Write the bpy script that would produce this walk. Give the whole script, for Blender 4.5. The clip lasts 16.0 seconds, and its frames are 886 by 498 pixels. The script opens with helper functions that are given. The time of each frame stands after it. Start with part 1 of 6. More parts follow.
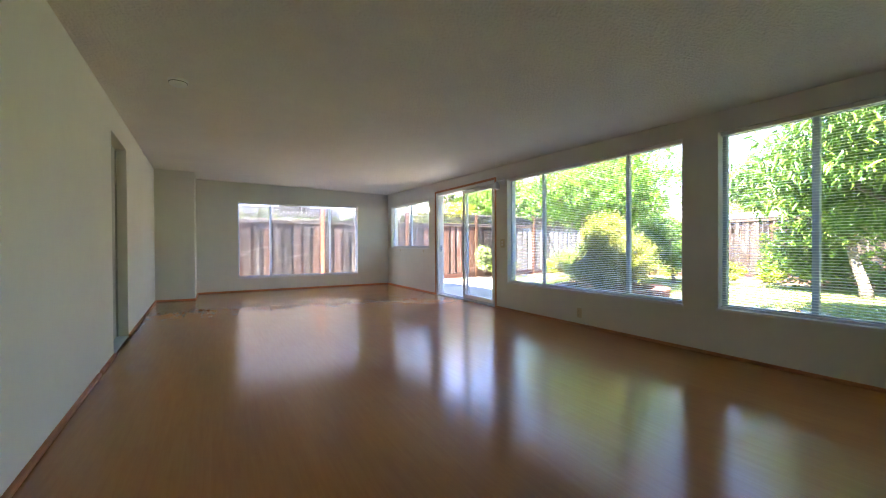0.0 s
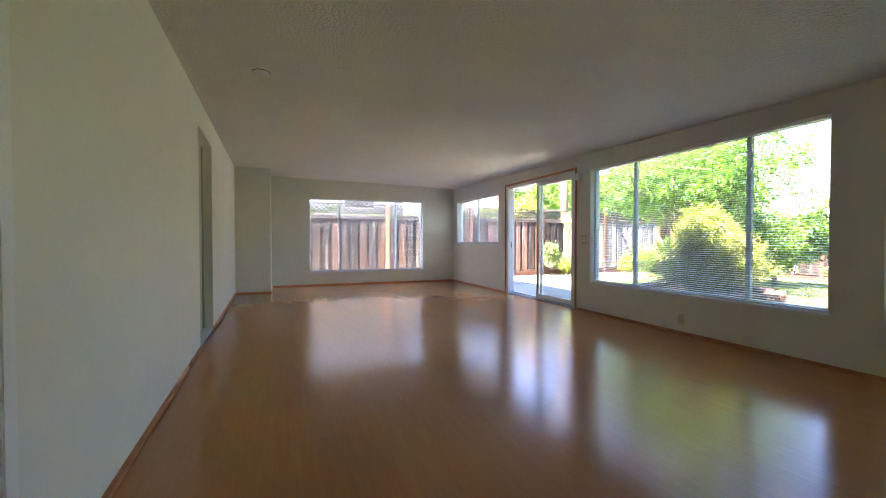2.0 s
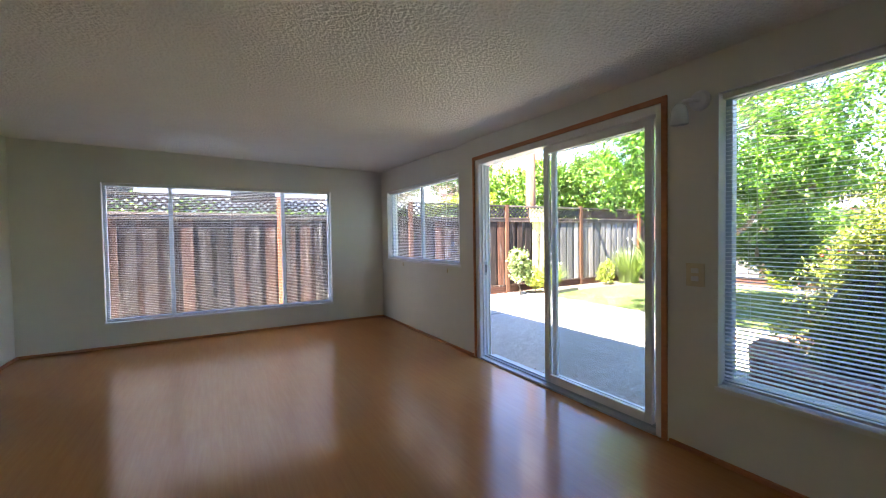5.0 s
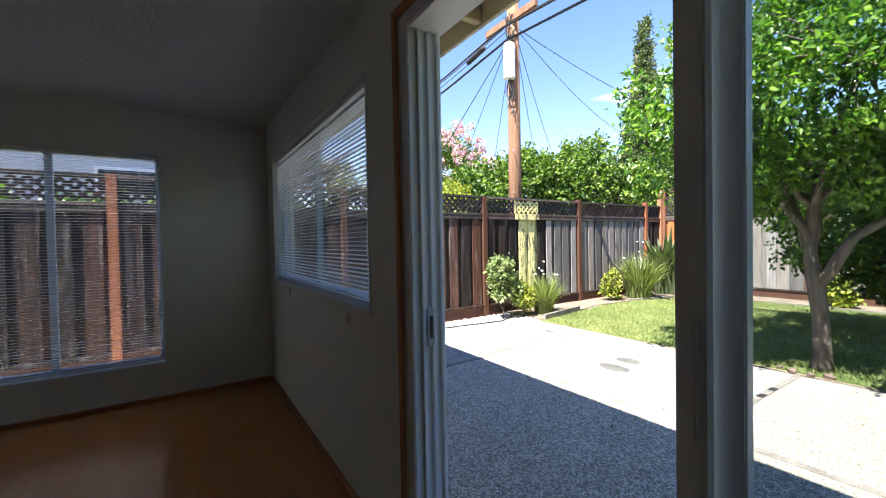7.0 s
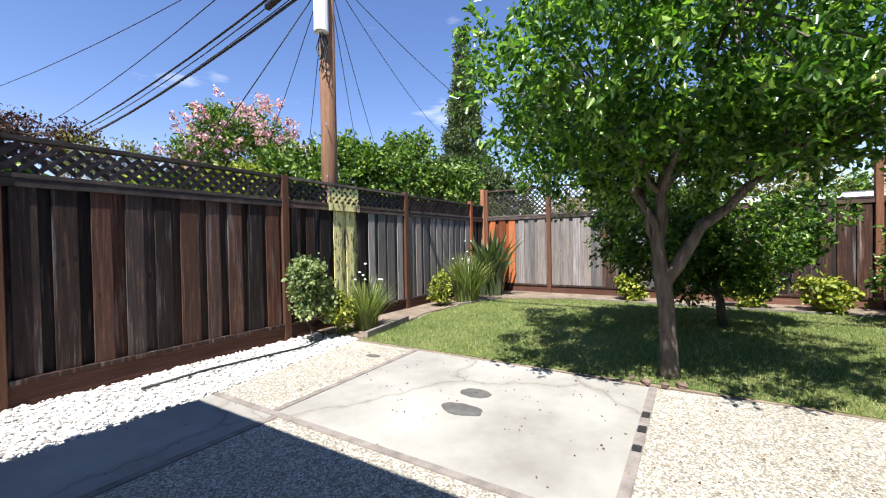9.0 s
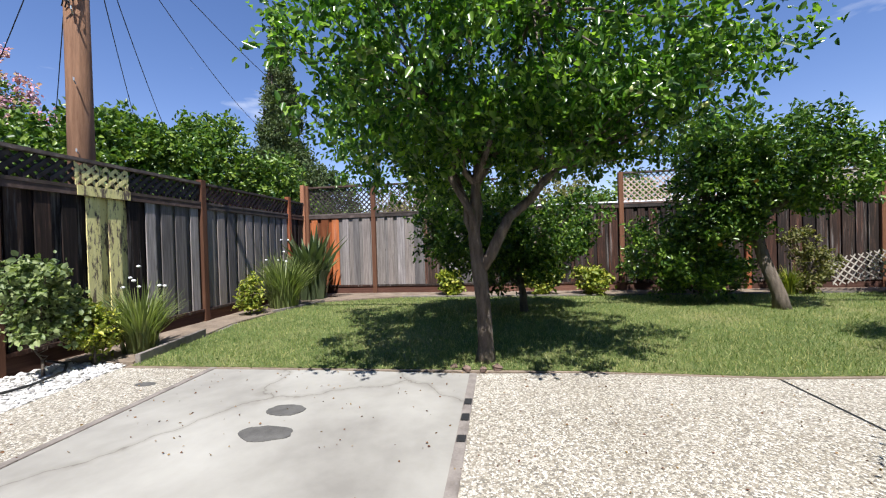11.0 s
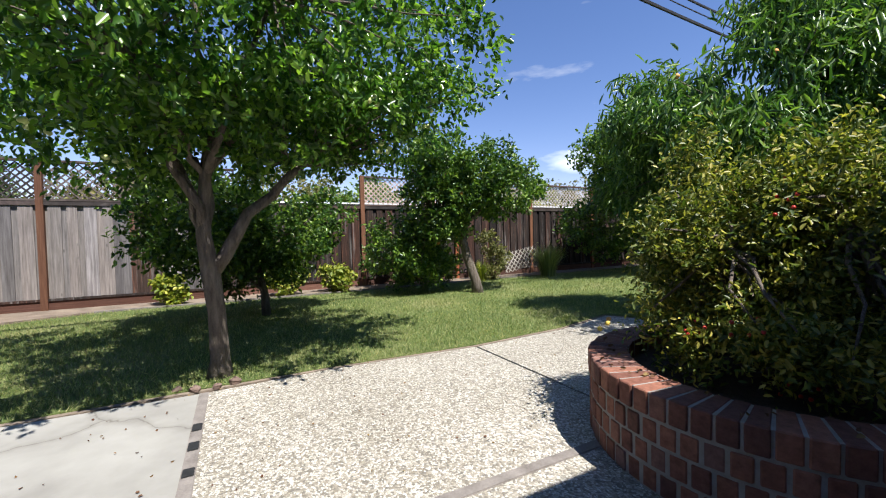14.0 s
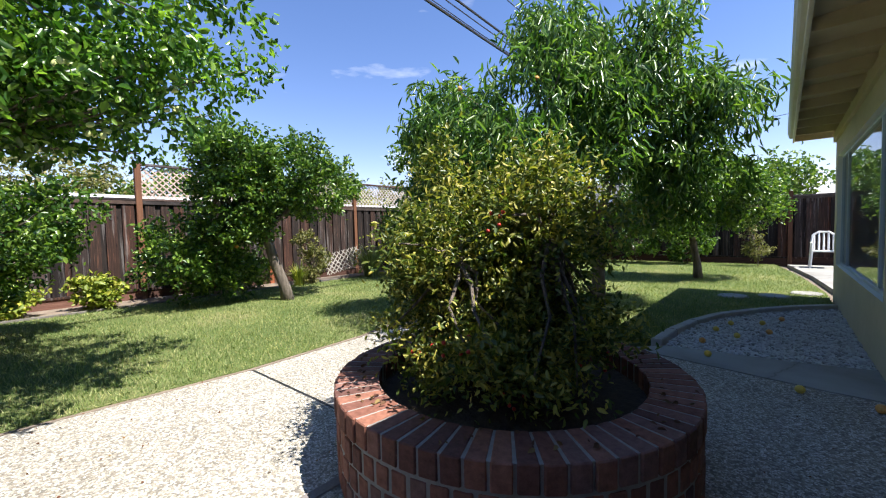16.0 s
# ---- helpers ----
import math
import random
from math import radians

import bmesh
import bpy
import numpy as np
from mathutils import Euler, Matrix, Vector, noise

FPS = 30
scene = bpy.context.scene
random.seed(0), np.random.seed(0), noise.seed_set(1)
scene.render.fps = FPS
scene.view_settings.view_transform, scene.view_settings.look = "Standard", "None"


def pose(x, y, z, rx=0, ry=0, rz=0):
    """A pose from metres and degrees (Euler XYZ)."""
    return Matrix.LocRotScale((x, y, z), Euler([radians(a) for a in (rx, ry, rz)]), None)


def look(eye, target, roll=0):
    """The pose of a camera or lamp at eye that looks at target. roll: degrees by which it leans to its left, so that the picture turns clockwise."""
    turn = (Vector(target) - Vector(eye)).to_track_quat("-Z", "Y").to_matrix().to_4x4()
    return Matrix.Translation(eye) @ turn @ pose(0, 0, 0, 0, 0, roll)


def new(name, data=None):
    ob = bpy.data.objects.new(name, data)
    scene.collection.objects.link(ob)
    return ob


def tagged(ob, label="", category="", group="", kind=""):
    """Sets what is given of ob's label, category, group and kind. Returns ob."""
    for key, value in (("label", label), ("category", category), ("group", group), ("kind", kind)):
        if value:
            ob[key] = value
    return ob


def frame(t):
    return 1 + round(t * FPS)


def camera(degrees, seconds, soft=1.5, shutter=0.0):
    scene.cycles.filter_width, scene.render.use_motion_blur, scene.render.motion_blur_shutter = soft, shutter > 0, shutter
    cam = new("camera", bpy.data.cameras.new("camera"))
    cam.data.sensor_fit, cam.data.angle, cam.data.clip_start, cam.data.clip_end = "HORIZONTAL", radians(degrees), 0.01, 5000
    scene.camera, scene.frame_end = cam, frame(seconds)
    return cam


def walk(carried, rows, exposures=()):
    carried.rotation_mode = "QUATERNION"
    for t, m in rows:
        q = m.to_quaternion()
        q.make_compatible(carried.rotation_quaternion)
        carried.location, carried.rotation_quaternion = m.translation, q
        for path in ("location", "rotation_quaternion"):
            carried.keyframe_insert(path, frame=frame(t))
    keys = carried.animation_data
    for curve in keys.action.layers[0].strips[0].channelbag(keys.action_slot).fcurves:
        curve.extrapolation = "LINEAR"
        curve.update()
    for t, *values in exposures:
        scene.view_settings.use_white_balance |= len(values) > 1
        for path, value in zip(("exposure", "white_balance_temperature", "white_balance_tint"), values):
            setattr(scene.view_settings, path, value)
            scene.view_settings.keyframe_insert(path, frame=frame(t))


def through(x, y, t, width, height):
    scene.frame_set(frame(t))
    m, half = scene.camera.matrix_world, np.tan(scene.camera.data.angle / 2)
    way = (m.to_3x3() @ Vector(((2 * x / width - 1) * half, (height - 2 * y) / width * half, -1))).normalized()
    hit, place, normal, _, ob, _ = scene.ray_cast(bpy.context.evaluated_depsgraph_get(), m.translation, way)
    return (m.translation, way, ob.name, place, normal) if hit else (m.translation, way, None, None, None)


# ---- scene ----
cam = camera(95.9, 16.0, soft=1.15)
PATH = [
    (0, (-0.159, 0.026, 0.996), (0.821, 1.77, 0.977), -0.3),
    (0.5, (-0.163, 0.042, 0.997), (0.735, 1.829, 0.979), -0.2),
    (1, (-0.189, 0.066, 0.999), (0.631, 1.89, 0.982), -0.2),
    (1.5, (-0.223, 0.134, 0.994), (0.516, 1.992, 0.977), -0.2),
    (2, (-0.248, 0.42, 0.993), (0.479, 2.283, 0.955), 0.0),
    (2.5, (-0.155, 0.918, 1.079), (0.616, 2.762, 1.037), -0.1),
    (3, (0.012, 1.444, 1.161), (0.842, 3.263, 1.106), -0.3),
    (3.5, (0.211, 2.031, 1.19), (1.091, 3.826, 1.136), -0.4),
    (4, (0.538, 2.615, 1.187), (1.516, 4.359, 1.131), -0.3),
    (4.5, (0.893, 3.202, 1.219), (1.88, 4.941, 1.162), -0.6),
    (5, (1.348, 3.751, 1.25), (2.342, 5.486, 1.195), -0.9),
    (5.2, (1.517, 3.967, 1.229), (2.515, 5.699, 1.175), -1.4),
    (7.3, (3.197, 6.152, 1.243), (4.326, 7.802, 1.201), -0.7),
    (7.5, (3.299, 6.325, 1.25), (4.476, 7.941, 1.202), -0.5),
    (7.7, (3.432, 6.462, 1.253), (4.717, 7.994, 1.208), -0.8),
    (8, (3.603, 6.64, 1.225), (5.025, 8.046, 1.185), -0.9),
    (8.1, (3.673, 6.693, 1.239), (5.133, 8.058, 1.196), -0.9),
    (8.5, (3.96, 6.801, 1.216), (5.55, 8.014, 1.182), -1.3),
    (9, (4.238, 6.926, 1.113), (5.931, 7.99, 1.081), -1.0),
    (9.5, (4.46, 6.968, 1.007), (6.249, 7.862, 0.966), -1.0),
    (9.7, (4.491, 6.971, 0.998), (6.321, 7.778, 0.963), -1.0),
    (11.8, (4.602, 7.033, 0.974), (6.602, 7.014, 0.933), -1.6),
    (12, (4.593, 7.055, 0.975), (6.59, 6.966, 0.93), -1.5),
    (12.5, (4.592, 7.044, 0.977), (6.571, 6.76, 0.927), -1.6),
    (13, (4.589, 7.022, 0.977), (6.52, 6.504, 0.922), -1.6),
    (13.5, (4.582, 7.017, 0.985), (6.443, 6.287, 0.923), -1.4),
    (14, (4.578, 6.985, 0.981), (6.351, 6.061, 0.918), -1.3),
    (14.5, (4.544, 6.984, 0.999), (6.209, 5.878, 0.931), -1.1),
    (15, (4.506, 6.919, 1.023), (6.056, 5.658, 0.95), -1.3),
    (15.5, (4.459, 6.712, 1.024), (5.905, 5.333, 0.942), -1.4),
    (16, (4.455, 6.391, 1.052), (5.75, 4.87, 0.956), -1.3),
]
EXPOSURES = [(0, 4.98, 6950, 17), (4.0, 4.68, 7000, 16), (5.2, 4.15, 6800, 13), (6.4, 2.75, 6650, 11), (7.3, 2.12, 6450, 9), (8.1, 1.78, 6450, 9), (9.0, 1.28, 6350, 10), (12, 0.88, 6200, 11), (14.5, 1.06, 6250, 10), (16, 1.36, 6300, 10)]
walk(cam, [(t, look(eye, target, roll)) for t, eye, target, roll in PATH], EXPOSURES)

# ---- world, sun, exposure ----
world = bpy.data.worlds.new("sky_world")
scene.world = world
world.use_nodes = True
SUN_DOWN = Vector((0.56, 0.14, -1.0)).normalized()
elev = math.asin(-SUN_DOWN.z)
wn = world.node_tree
sky = wn.nodes.new("ShaderNodeTexSky")
sky.sky_type = "NISHITA"
sky.sun_disc = False
sky.sun_elevation = elev
sky.sun_rotation = math.atan2(-SUN_DOWN.x, -SUN_DOWN.y)
sky.altitude, sky.air_density, sky.dust_density, sky.ozone_density = 0, 1.0, 0.0, 3.0
bg = wn.nodes["Background"]
bg.inputs["Strength"].default_value = 0.071
hs = wn.nodes.new("ShaderNodeHueSaturation")
hs.inputs["Saturation"].default_value, hs.inputs["Value"].default_value = 1.17, 1.22
wn.links.new(sky.outputs[0], hs.inputs["Color"])
tint = wn.nodes.new("ShaderNodeMix")
tint.data_type, tint.blend_type = "RGBA", "MULTIPLY"
tint.inputs[0].default_value, tint.inputs[7].default_value = 1.0, (1.27, 0.96, 1.0, 1)
wn.links.new(hs.outputs[0], tint.inputs[6])
# a few thin fair-weather clouds low in the sky
cl_tc = wn.nodes.new("ShaderNodeTexCoord")
cl_map = wn.nodes.new("ShaderNodeMapping")
cl_map.inputs["Scale"].default_value, cl_map.inputs["Location"].default_value = (2.6, 2.6, 9.0), (0.35, 0.2, 0.1)
cl_noise = wn.nodes.new("ShaderNodeTexNoise")
cl_noise.inputs["Scale"].default_value, cl_noise.inputs["Detail"].default_value = 1.7, 7.0
cl_ramp = wn.nodes.new("ShaderNodeValToRGB")
cl_ramp.color_ramp.elements[0].position, cl_ramp.color_ramp.elements[1].position = 0.63, 0.80
cl_white = wn.nodes.new("ShaderNodeHueSaturation")
cl_white.inputs["Saturation"].default_value, cl_white.inputs["Value"].default_value = 0.3, 1.5
cl_mix = wn.nodes.new("ShaderNodeMix")
cl_mix.data_type = "RGBA"
wn.links.new(cl_tc.outputs["Generated"], cl_map.inputs["Vector"])
wn.links.new(cl_map.outputs[0], cl_noise.inputs["Vector"])
wn.links.new(cl_noise.outputs["Fac"], cl_ramp.inputs["Fac"])
wn.links.new(cl_ramp.outputs["Color"], cl_mix.inputs[0])
wn.links.new(tint.outputs[2], cl_mix.inputs[6])
wn.links.new(tint.outputs[2], cl_white.inputs["Color"])
wn.links.new(cl_white.outputs[0], cl_mix.inputs[7])
wn.links.new(cl_mix.outputs[2], bg.inputs["Color"])

sun_data = bpy.data.lights.new("sun", "SUN")
sun_data.energy, sun_data.angle, sun_data.color = 5.0, radians(0.53), (1.0, 0.95, 0.87)
sun = new("sun", sun_data)
sun.matrix_world = look((0, 0, 30), Vector((0, 0, 30)) + SUN_DOWN)


# ---- geometry helpers ----
class Geo:
    """Vertices and faces in world metres, gathered shape by shape."""

    def __init__(self):
        self.v, self.f, self.m, self.smooth = [], [], [], False

    def add(self, verts, faces, mat=0):
        n = len(self.v)
        self.v += [tuple(p) for p in verts]
        self.f += [tuple(i + n for i in q) for q in faces]
        self.m += [mat] * len(faces)
        return self

    def box(self, a, b, mat=0, m=None):
        (x0, y0, z0), (x1, y1, z1) = a, b
        vs = [Vector(p) for p in ((x0, y0, z0), (x1, y0, z0), (x1, y1, z0), (x0, y1, z0), (x0, y0, z1), (x1, y0, z1), (x1, y1, z1), (x0, y1, z1))]
        if m is not None:
            vs = [m @ p for p in vs]
        return self.add(vs, [(3, 2, 1, 0), (4, 5, 6, 7), (0, 1, 5, 4), (1, 2, 6, 5), (2, 3, 7, 6), (3, 0, 4, 7)], mat)

    def tube(self, pts, radii, n=8, mat=0, cap=True):
        pts = [Vector(p) for p in pts]
        rings, side = [], None
        for i, p in enumerate(pts):
            d = (pts[min(i + 1, len(pts) - 1)] - pts[max(i - 1, 0)]).normalized()
            if side is None:
                side = d.orthogonal().normalized()
            side = (side - d * side.dot(d)).normalized()
            up = d.cross(side)
            r = radii[i] if isinstance(radii, (list, tuple)) else radii
            rings.append([p + (side * math.cos(k * math.tau / n) + up * math.sin(k * math.tau / n)) * r for k in range(n)])
        vs = [q for ring in rings for q in ring]
        fs = [(i * n + k, i * n + (k + 1) % n, (i + 1) * n + (k + 1) % n, (i + 1) * n + k) for i in range(len(pts) - 1) for k in range(n)]
        if cap:
            fs += [tuple(reversed(range(n))), tuple(range((len(pts) - 1) * n, len(pts) * n))]
        return self.add(vs, fs, mat)

    def lathe(self, centre, profile, n=24, mat=0, axis="z"):
        vs = []
        for r, h in profile:
            for k in range(n):
                c, s = r * math.cos(k * math.tau / n), r * math.sin(k * math.tau / n)
                vs.append(Vector(centre) + Vector({"z": (c, s, h), "x": (h, c, s), "y": (s, h, c)}[axis]))
        m = len(profile)
        fs = [(i * n + k, i * n + (k + 1) % n, (i + 1) * n + (k + 1) % n, (i + 1) * n + k) for i in range(m - 1) for k in range(n)]
        fs += [tuple(reversed(range(n))), tuple(range((m - 1) * n, m * n))]
        return self.add(vs, fs, mat)

    def ball(self, c, r, mat=0, squash=(1, 1, 1), seg=10, rings=6):
        vs, fs = [], []
        for i in range(rings + 1):
            a = math.pi * i / rings
            for k in range(seg):
                b = math.tau * k / seg
                vs.append((c[0] + r * squash[0] * math.sin(a) * math.cos(b), c[1] + r * squash[1] * math.sin(a) * math.sin(b), c[2] - r * squash[2] * math.cos(a)))
        for i in range(rings):
            for k in range(seg):
                fs.append((i * seg + k, i * seg + (k + 1) % seg, (i + 1) * seg + (k + 1) % seg, (i + 1) * seg + k))
        return self.add(vs, fs, mat)

    def mesh(self, name, mats, origin=(0, 0, 0), bevel=0.0):
        me = bpy.data.meshes.new(name)
        o = Vector(origin)
        me.from_pydata([Vector(p) - o for p in self.v], [], self.f)
        for mt in mats if isinstance(mats, (list, tuple)) else [mats]:
            me.materials.append(mt)
        me.polygons.foreach_set("material_index", self.m)
        if bevel:
            bm = bmesh.new()
            bm.from_mesh(me)
            bmesh.ops.bevel(bm, geom=bm.edges[:], offset=bevel, segments=2, affect="EDGES", clamp_overlap=True)
            bm.to_mesh(me)
            bm.free()
        if self.smooth:
            me.polygons.foreach_set("use_smooth", [True] * len(me.polygons))
        return me


ORIGIN = {}


def thing(name, place, label, category, group="", kind=""):
    """An Empty at the base of a thing, which parents its parts."""
    ob = new(name)
    ob.empty_display_size = 0.1
    ob.location = place
    ORIGIN[ob.name] = Vector(place)
    return tagged(ob, label, category, group, kind)


def part(name, geo, mats, parent, label="", bevel=0.0, kind=""):
    """One mesh under a thing or under a part."""
    o = ORIGIN[parent.name]
    ob = new(name, geo.mesh(name, mats, o, bevel))
    ob.parent = parent
    ORIGIN[ob.name] = o
    return tagged(ob, label, kind=kind)


def solo(name, geo, mats, place, label, category, group="", kind="", bevel=0.0):
    """A thing that is one mesh."""
    ob = new(name, geo.mesh(name, mats, place, bevel))
    ob.location = place
    ORIGIN[ob.name] = Vector(place)
    return tagged(ob, label, category, group, kind)


def piece(name, me, parent, m):
    """A piece on a shared mesh at the world pose m."""
    ob = new(name, me)
    ob.parent = parent
    ob.matrix_basis = Matrix.Translation(-ORIGIN[parent.name]) @ m
    return ob


def mat(name, base, rough=0.6, metal=0.0, spec=0.5):
    mt = bpy.data.materials.new(name)
    mt.use_nodes = True
    b = mt.node_tree.nodes["Principled BSDF"]
    b.inputs["Base Color"].default_value = (*base, 1)
    b.inputs["Roughness"].default_value, b.inputs["Metallic"].default_value = rough, metal
    b.inputs["Specular IOR Level"].default_value = spec
    return mt


class Nodes:
    """Short hands for a material's node tree."""

    def __init__(self, mt):
        self.t = mt.node_tree
        self.b = self.t.nodes["Principled BSDF"]

    def n(self, kind, **inputs):
        nd = self.t.nodes.new(kind)
        for k, val in inputs.items():
            nd.inputs[k.replace("_", " ")].default_value = val
        return nd

    def link(self, a, b):
        self.t.links.new(a, b)

    def coords(self, scale=(1, 1, 1), rot=(0, 0, 0)):
        tc, mp = self.n("ShaderNodeTexCoord"), self.n("ShaderNodeMapping")
        mp.inputs["Scale"].default_value, mp.inputs["Rotation"].default_value = scale, rot
        geo = self.n("ShaderNodeNewGeometry")
        self.link(geo.outputs["Position"], mp.inputs["Vector"])
        self.t.nodes.remove(tc)
        return mp.outputs[0]

    def noise(self, vec, scale, detail=4, rough=0.55):
        nd = self.n("ShaderNodeTexNoise", Scale=scale, Detail=detail, Roughness=rough)
        self.link(vec, nd.inputs["Vector"])
        return nd.outputs["Fac"]

    def ramp(self, fac, stops):
        nd = self.n("ShaderNodeValToRGB")
        els = nd.color_ramp.elements
        while len(els) < len(stops):
            els.new(0.5)
        for e, (p, c) in zip(els, stops):
            e.position, e.color = p, (*c, 1)
        self.link(fac, nd.inputs["Fac"])
        return nd.outputs["Color"]

    def mix(self, fac, a, b, mode="MIX"):
        nd = self.t.nodes.new("ShaderNodeMix")
        nd.data_type, nd.blend_type = "RGBA", mode
        for val, i in ((fac, 0), (a, 6), (b, 7)):
            if hasattr(val, "is_linked"):
                self.link(val, nd.inputs[i])
            else:
                nd.inputs[i].default_value = val if i == 0 else (*val, 1)
        return nd.outputs[2]

    def math(self, op, a, b=0.0):
        nd = self.t.nodes.new("ShaderNodeMath")
        nd.operation = op
        for val, i in ((a, 0), (b, 1)):
            if hasattr(val, "is_linked"):
                self.link(val, nd.inputs[i])
            else:
                nd.inputs[i].default_value = val
        return nd.outputs[0]

    def bump(self, height, strength, dist):
        nd = self.n("ShaderNodeBump", Strength=strength, Distance=dist)
        self.link(height, nd.inputs["Height"])
        self.link(nd.outputs[0], self.b.inputs["Normal"])

    def colour(self, c):
        self.link(c, self.b.inputs["Base Color"])

    def rough(self, r):
        self.link(r, self.b.inputs["Roughness"])

    def rand(self):
        return self.n("ShaderNodeObjectInfo").outputs["Random"]

    def island(self):
        return self.n("ShaderNodeNewGeometry").outputs["Random Per Island"]


def mottled(name, c1, c2, scale, rough=0.7, bump=0.0, bscale=60, dist=0.003, stretch=(1, 1, 1), spec=0.4):
    """A plain surface with two scales of variation."""
    mt = mat(name, c1, rough, spec=spec)
    k = Nodes(mt)
    v = k.coords(stretch)
    big, fine = k.noise(v, scale), k.noise(v, scale * 9, 3)
    both = k.math("ADD", k.math("MULTIPLY", big, 0.7), k.math("MULTIPLY", fine, 0.3))
    k.colour(k.ramp(both, [(0.33, c1), (0.67, c2)]))
    if bump:
        k.bump(k.noise(v, bscale, 4), bump, dist)
    return mt


# ---- materials ----
M_WALL = mottled("wall_paint", (0.76, 0.76, 0.70), (0.81, 0.81, 0.75), 0.9, 0.55, 0.12, 45, 0.002)
M_STUCCO = mottled("cream_stucco", (0.52, 0.45, 0.29), (0.60, 0.52, 0.35), 2.0, 0.85, 0.4, 160, 0.003)
M_CEIL = mottled("popcorn_ceiling", (0.80, 0.775, 0.715), (0.86, 0.835, 0.775), 0.7, 0.95, 1.0, 52, 0.024)
M_WHITE = mottled("white_vinyl", (0.80, 0.81, 0.82), (0.85, 0.86, 0.87), 3, 0.35)
M_ALU = mottled("blue_grey_aluminium", (0.40, 0.47, 0.53), (0.48, 0.55, 0.60), 4, 0.35)
M_SLAT = mat("blind_slat", (0.80, 0.82, 0.84), 0.4)
M_TRIM = mottled("reddish_wood_trim", (0.44, 0.165, 0.065), (0.56, 0.23, 0.10), 8, 0.45, stretch=(1, 1, 6))
M_DOORGREY = mottled("grey_door_paint", (0.40, 0.41, 0.38), (0.47, 0.48, 0.44), 1.5, 0.5)
M_PLATE = mottled("almond_plate", (0.62, 0.55, 0.38), (0.66, 0.59, 0.42), 10, 0.4)
M_DARK = mat("dark_void", (0.02, 0.02, 0.02), 0.8)
M_BLACK = mottled("black_rubber", (0.012, 0.012, 0.013), (0.03, 0.03, 0.03), 20, 0.6)


def glass_mat():
    mt = bpy.data.materials.new("window_glass")
    mt.use_nodes = True
    t = mt.node_tree
    t.nodes.clear()
    out, mx = t.nodes.new("ShaderNodeOutputMaterial"), t.nodes.new("ShaderNodeMixShader")
    tr, gl, fr = t.nodes.new("ShaderNodeBsdfTransparent"), t.nodes.new("ShaderNodeBsdfGlossy"), t.nodes.new("ShaderNodeLayerWeight")
    pw = t.nodes.new("ShaderNodeMath")
    pw.operation = "POWER"
    pw.inputs[1].default_value = 4.0
    ad = t.nodes.new("ShaderNodeMath")
    ad.operation = "MULTIPLY_ADD"
    ad.inputs[1].default_value, ad.inputs[2].default_value = 0.75, 0.03
    tr.inputs[0].default_value = (0.93, 0.95, 0.95, 1)
    gl.inputs["Roughness"].default_value = 0.01
    fr.inputs["Blend"].default_value = 0.5
    t.links.new(fr.outputs["Facing"], pw.inputs[0])
    t.links.new(pw.outputs[0], ad.inputs[0])
    t.links.new(ad.outputs[0], mx.inputs[0])
    t.links.new(tr.outputs[0], mx.inputs[1])
    t.links.new(gl.outputs[0], mx.inputs[2])
    t.links.new(mx.outputs[0], out.inputs[0])
    return mt


M_GLASS = glass_mat()
M_FROST = mottled("frosted_glass", (0.72, 0.74, 0.74), (0.78, 0.80, 0.80), 8, 0.25)


def floor_mat():
    mt = mat("laminate_floor", (0.5, 0.26, 0.11), 0.22, spec=0.42)
    k = Nodes(mt)
    v = k.coords()
    br = k.n("ShaderNodeTexBrick", Scale=1.0, Mortar_Size=0.0009, Brick_Width=1.25, Row_Height=0.195, Mortar_Smooth=0.4, Bias=0.0)
    br.offset, br.squash = 0.37, 1.0
    k.link(k.coords(rot=(0, 0, radians(90))), br.inputs["Vector"])
    br.inputs["Color1"].default_value, br.inputs["Color2"].default_value, br.inputs["Mortar"].default_value = (0.36, 0.36, 0.36, 1), (0.62, 0.62, 0.62, 1), (0.2, 0.2, 0.2, 1)
    grain = k.noise(k.coords((14, 0.9, 1)), 3.0, 6, 0.65)
    mixd = k.math("ADD", k.math("MULTIPLY", br.outputs["Color"], 0.35), k.math("MULTIPLY", grain, 0.65))
    k.colour(k.ramp(mixd, [(0.15, (0.37, 0.148, 0.045)), (0.5, (0.445, 0.19, 0.062)), (0.85, (0.51, 0.237, 0.085))]))
    wear = k.noise(v, 2.2, 5, 0.7)
    k.rough(k.math("ADD", k.math("MULTIPLY", wear, 0.12), 0.115))
    k.bump(k.noise(k.coords((3, 1.2, 1)), 4.0, 3), 0.10, 0.004)
    return mt


M_FLOOR = floor_mat()


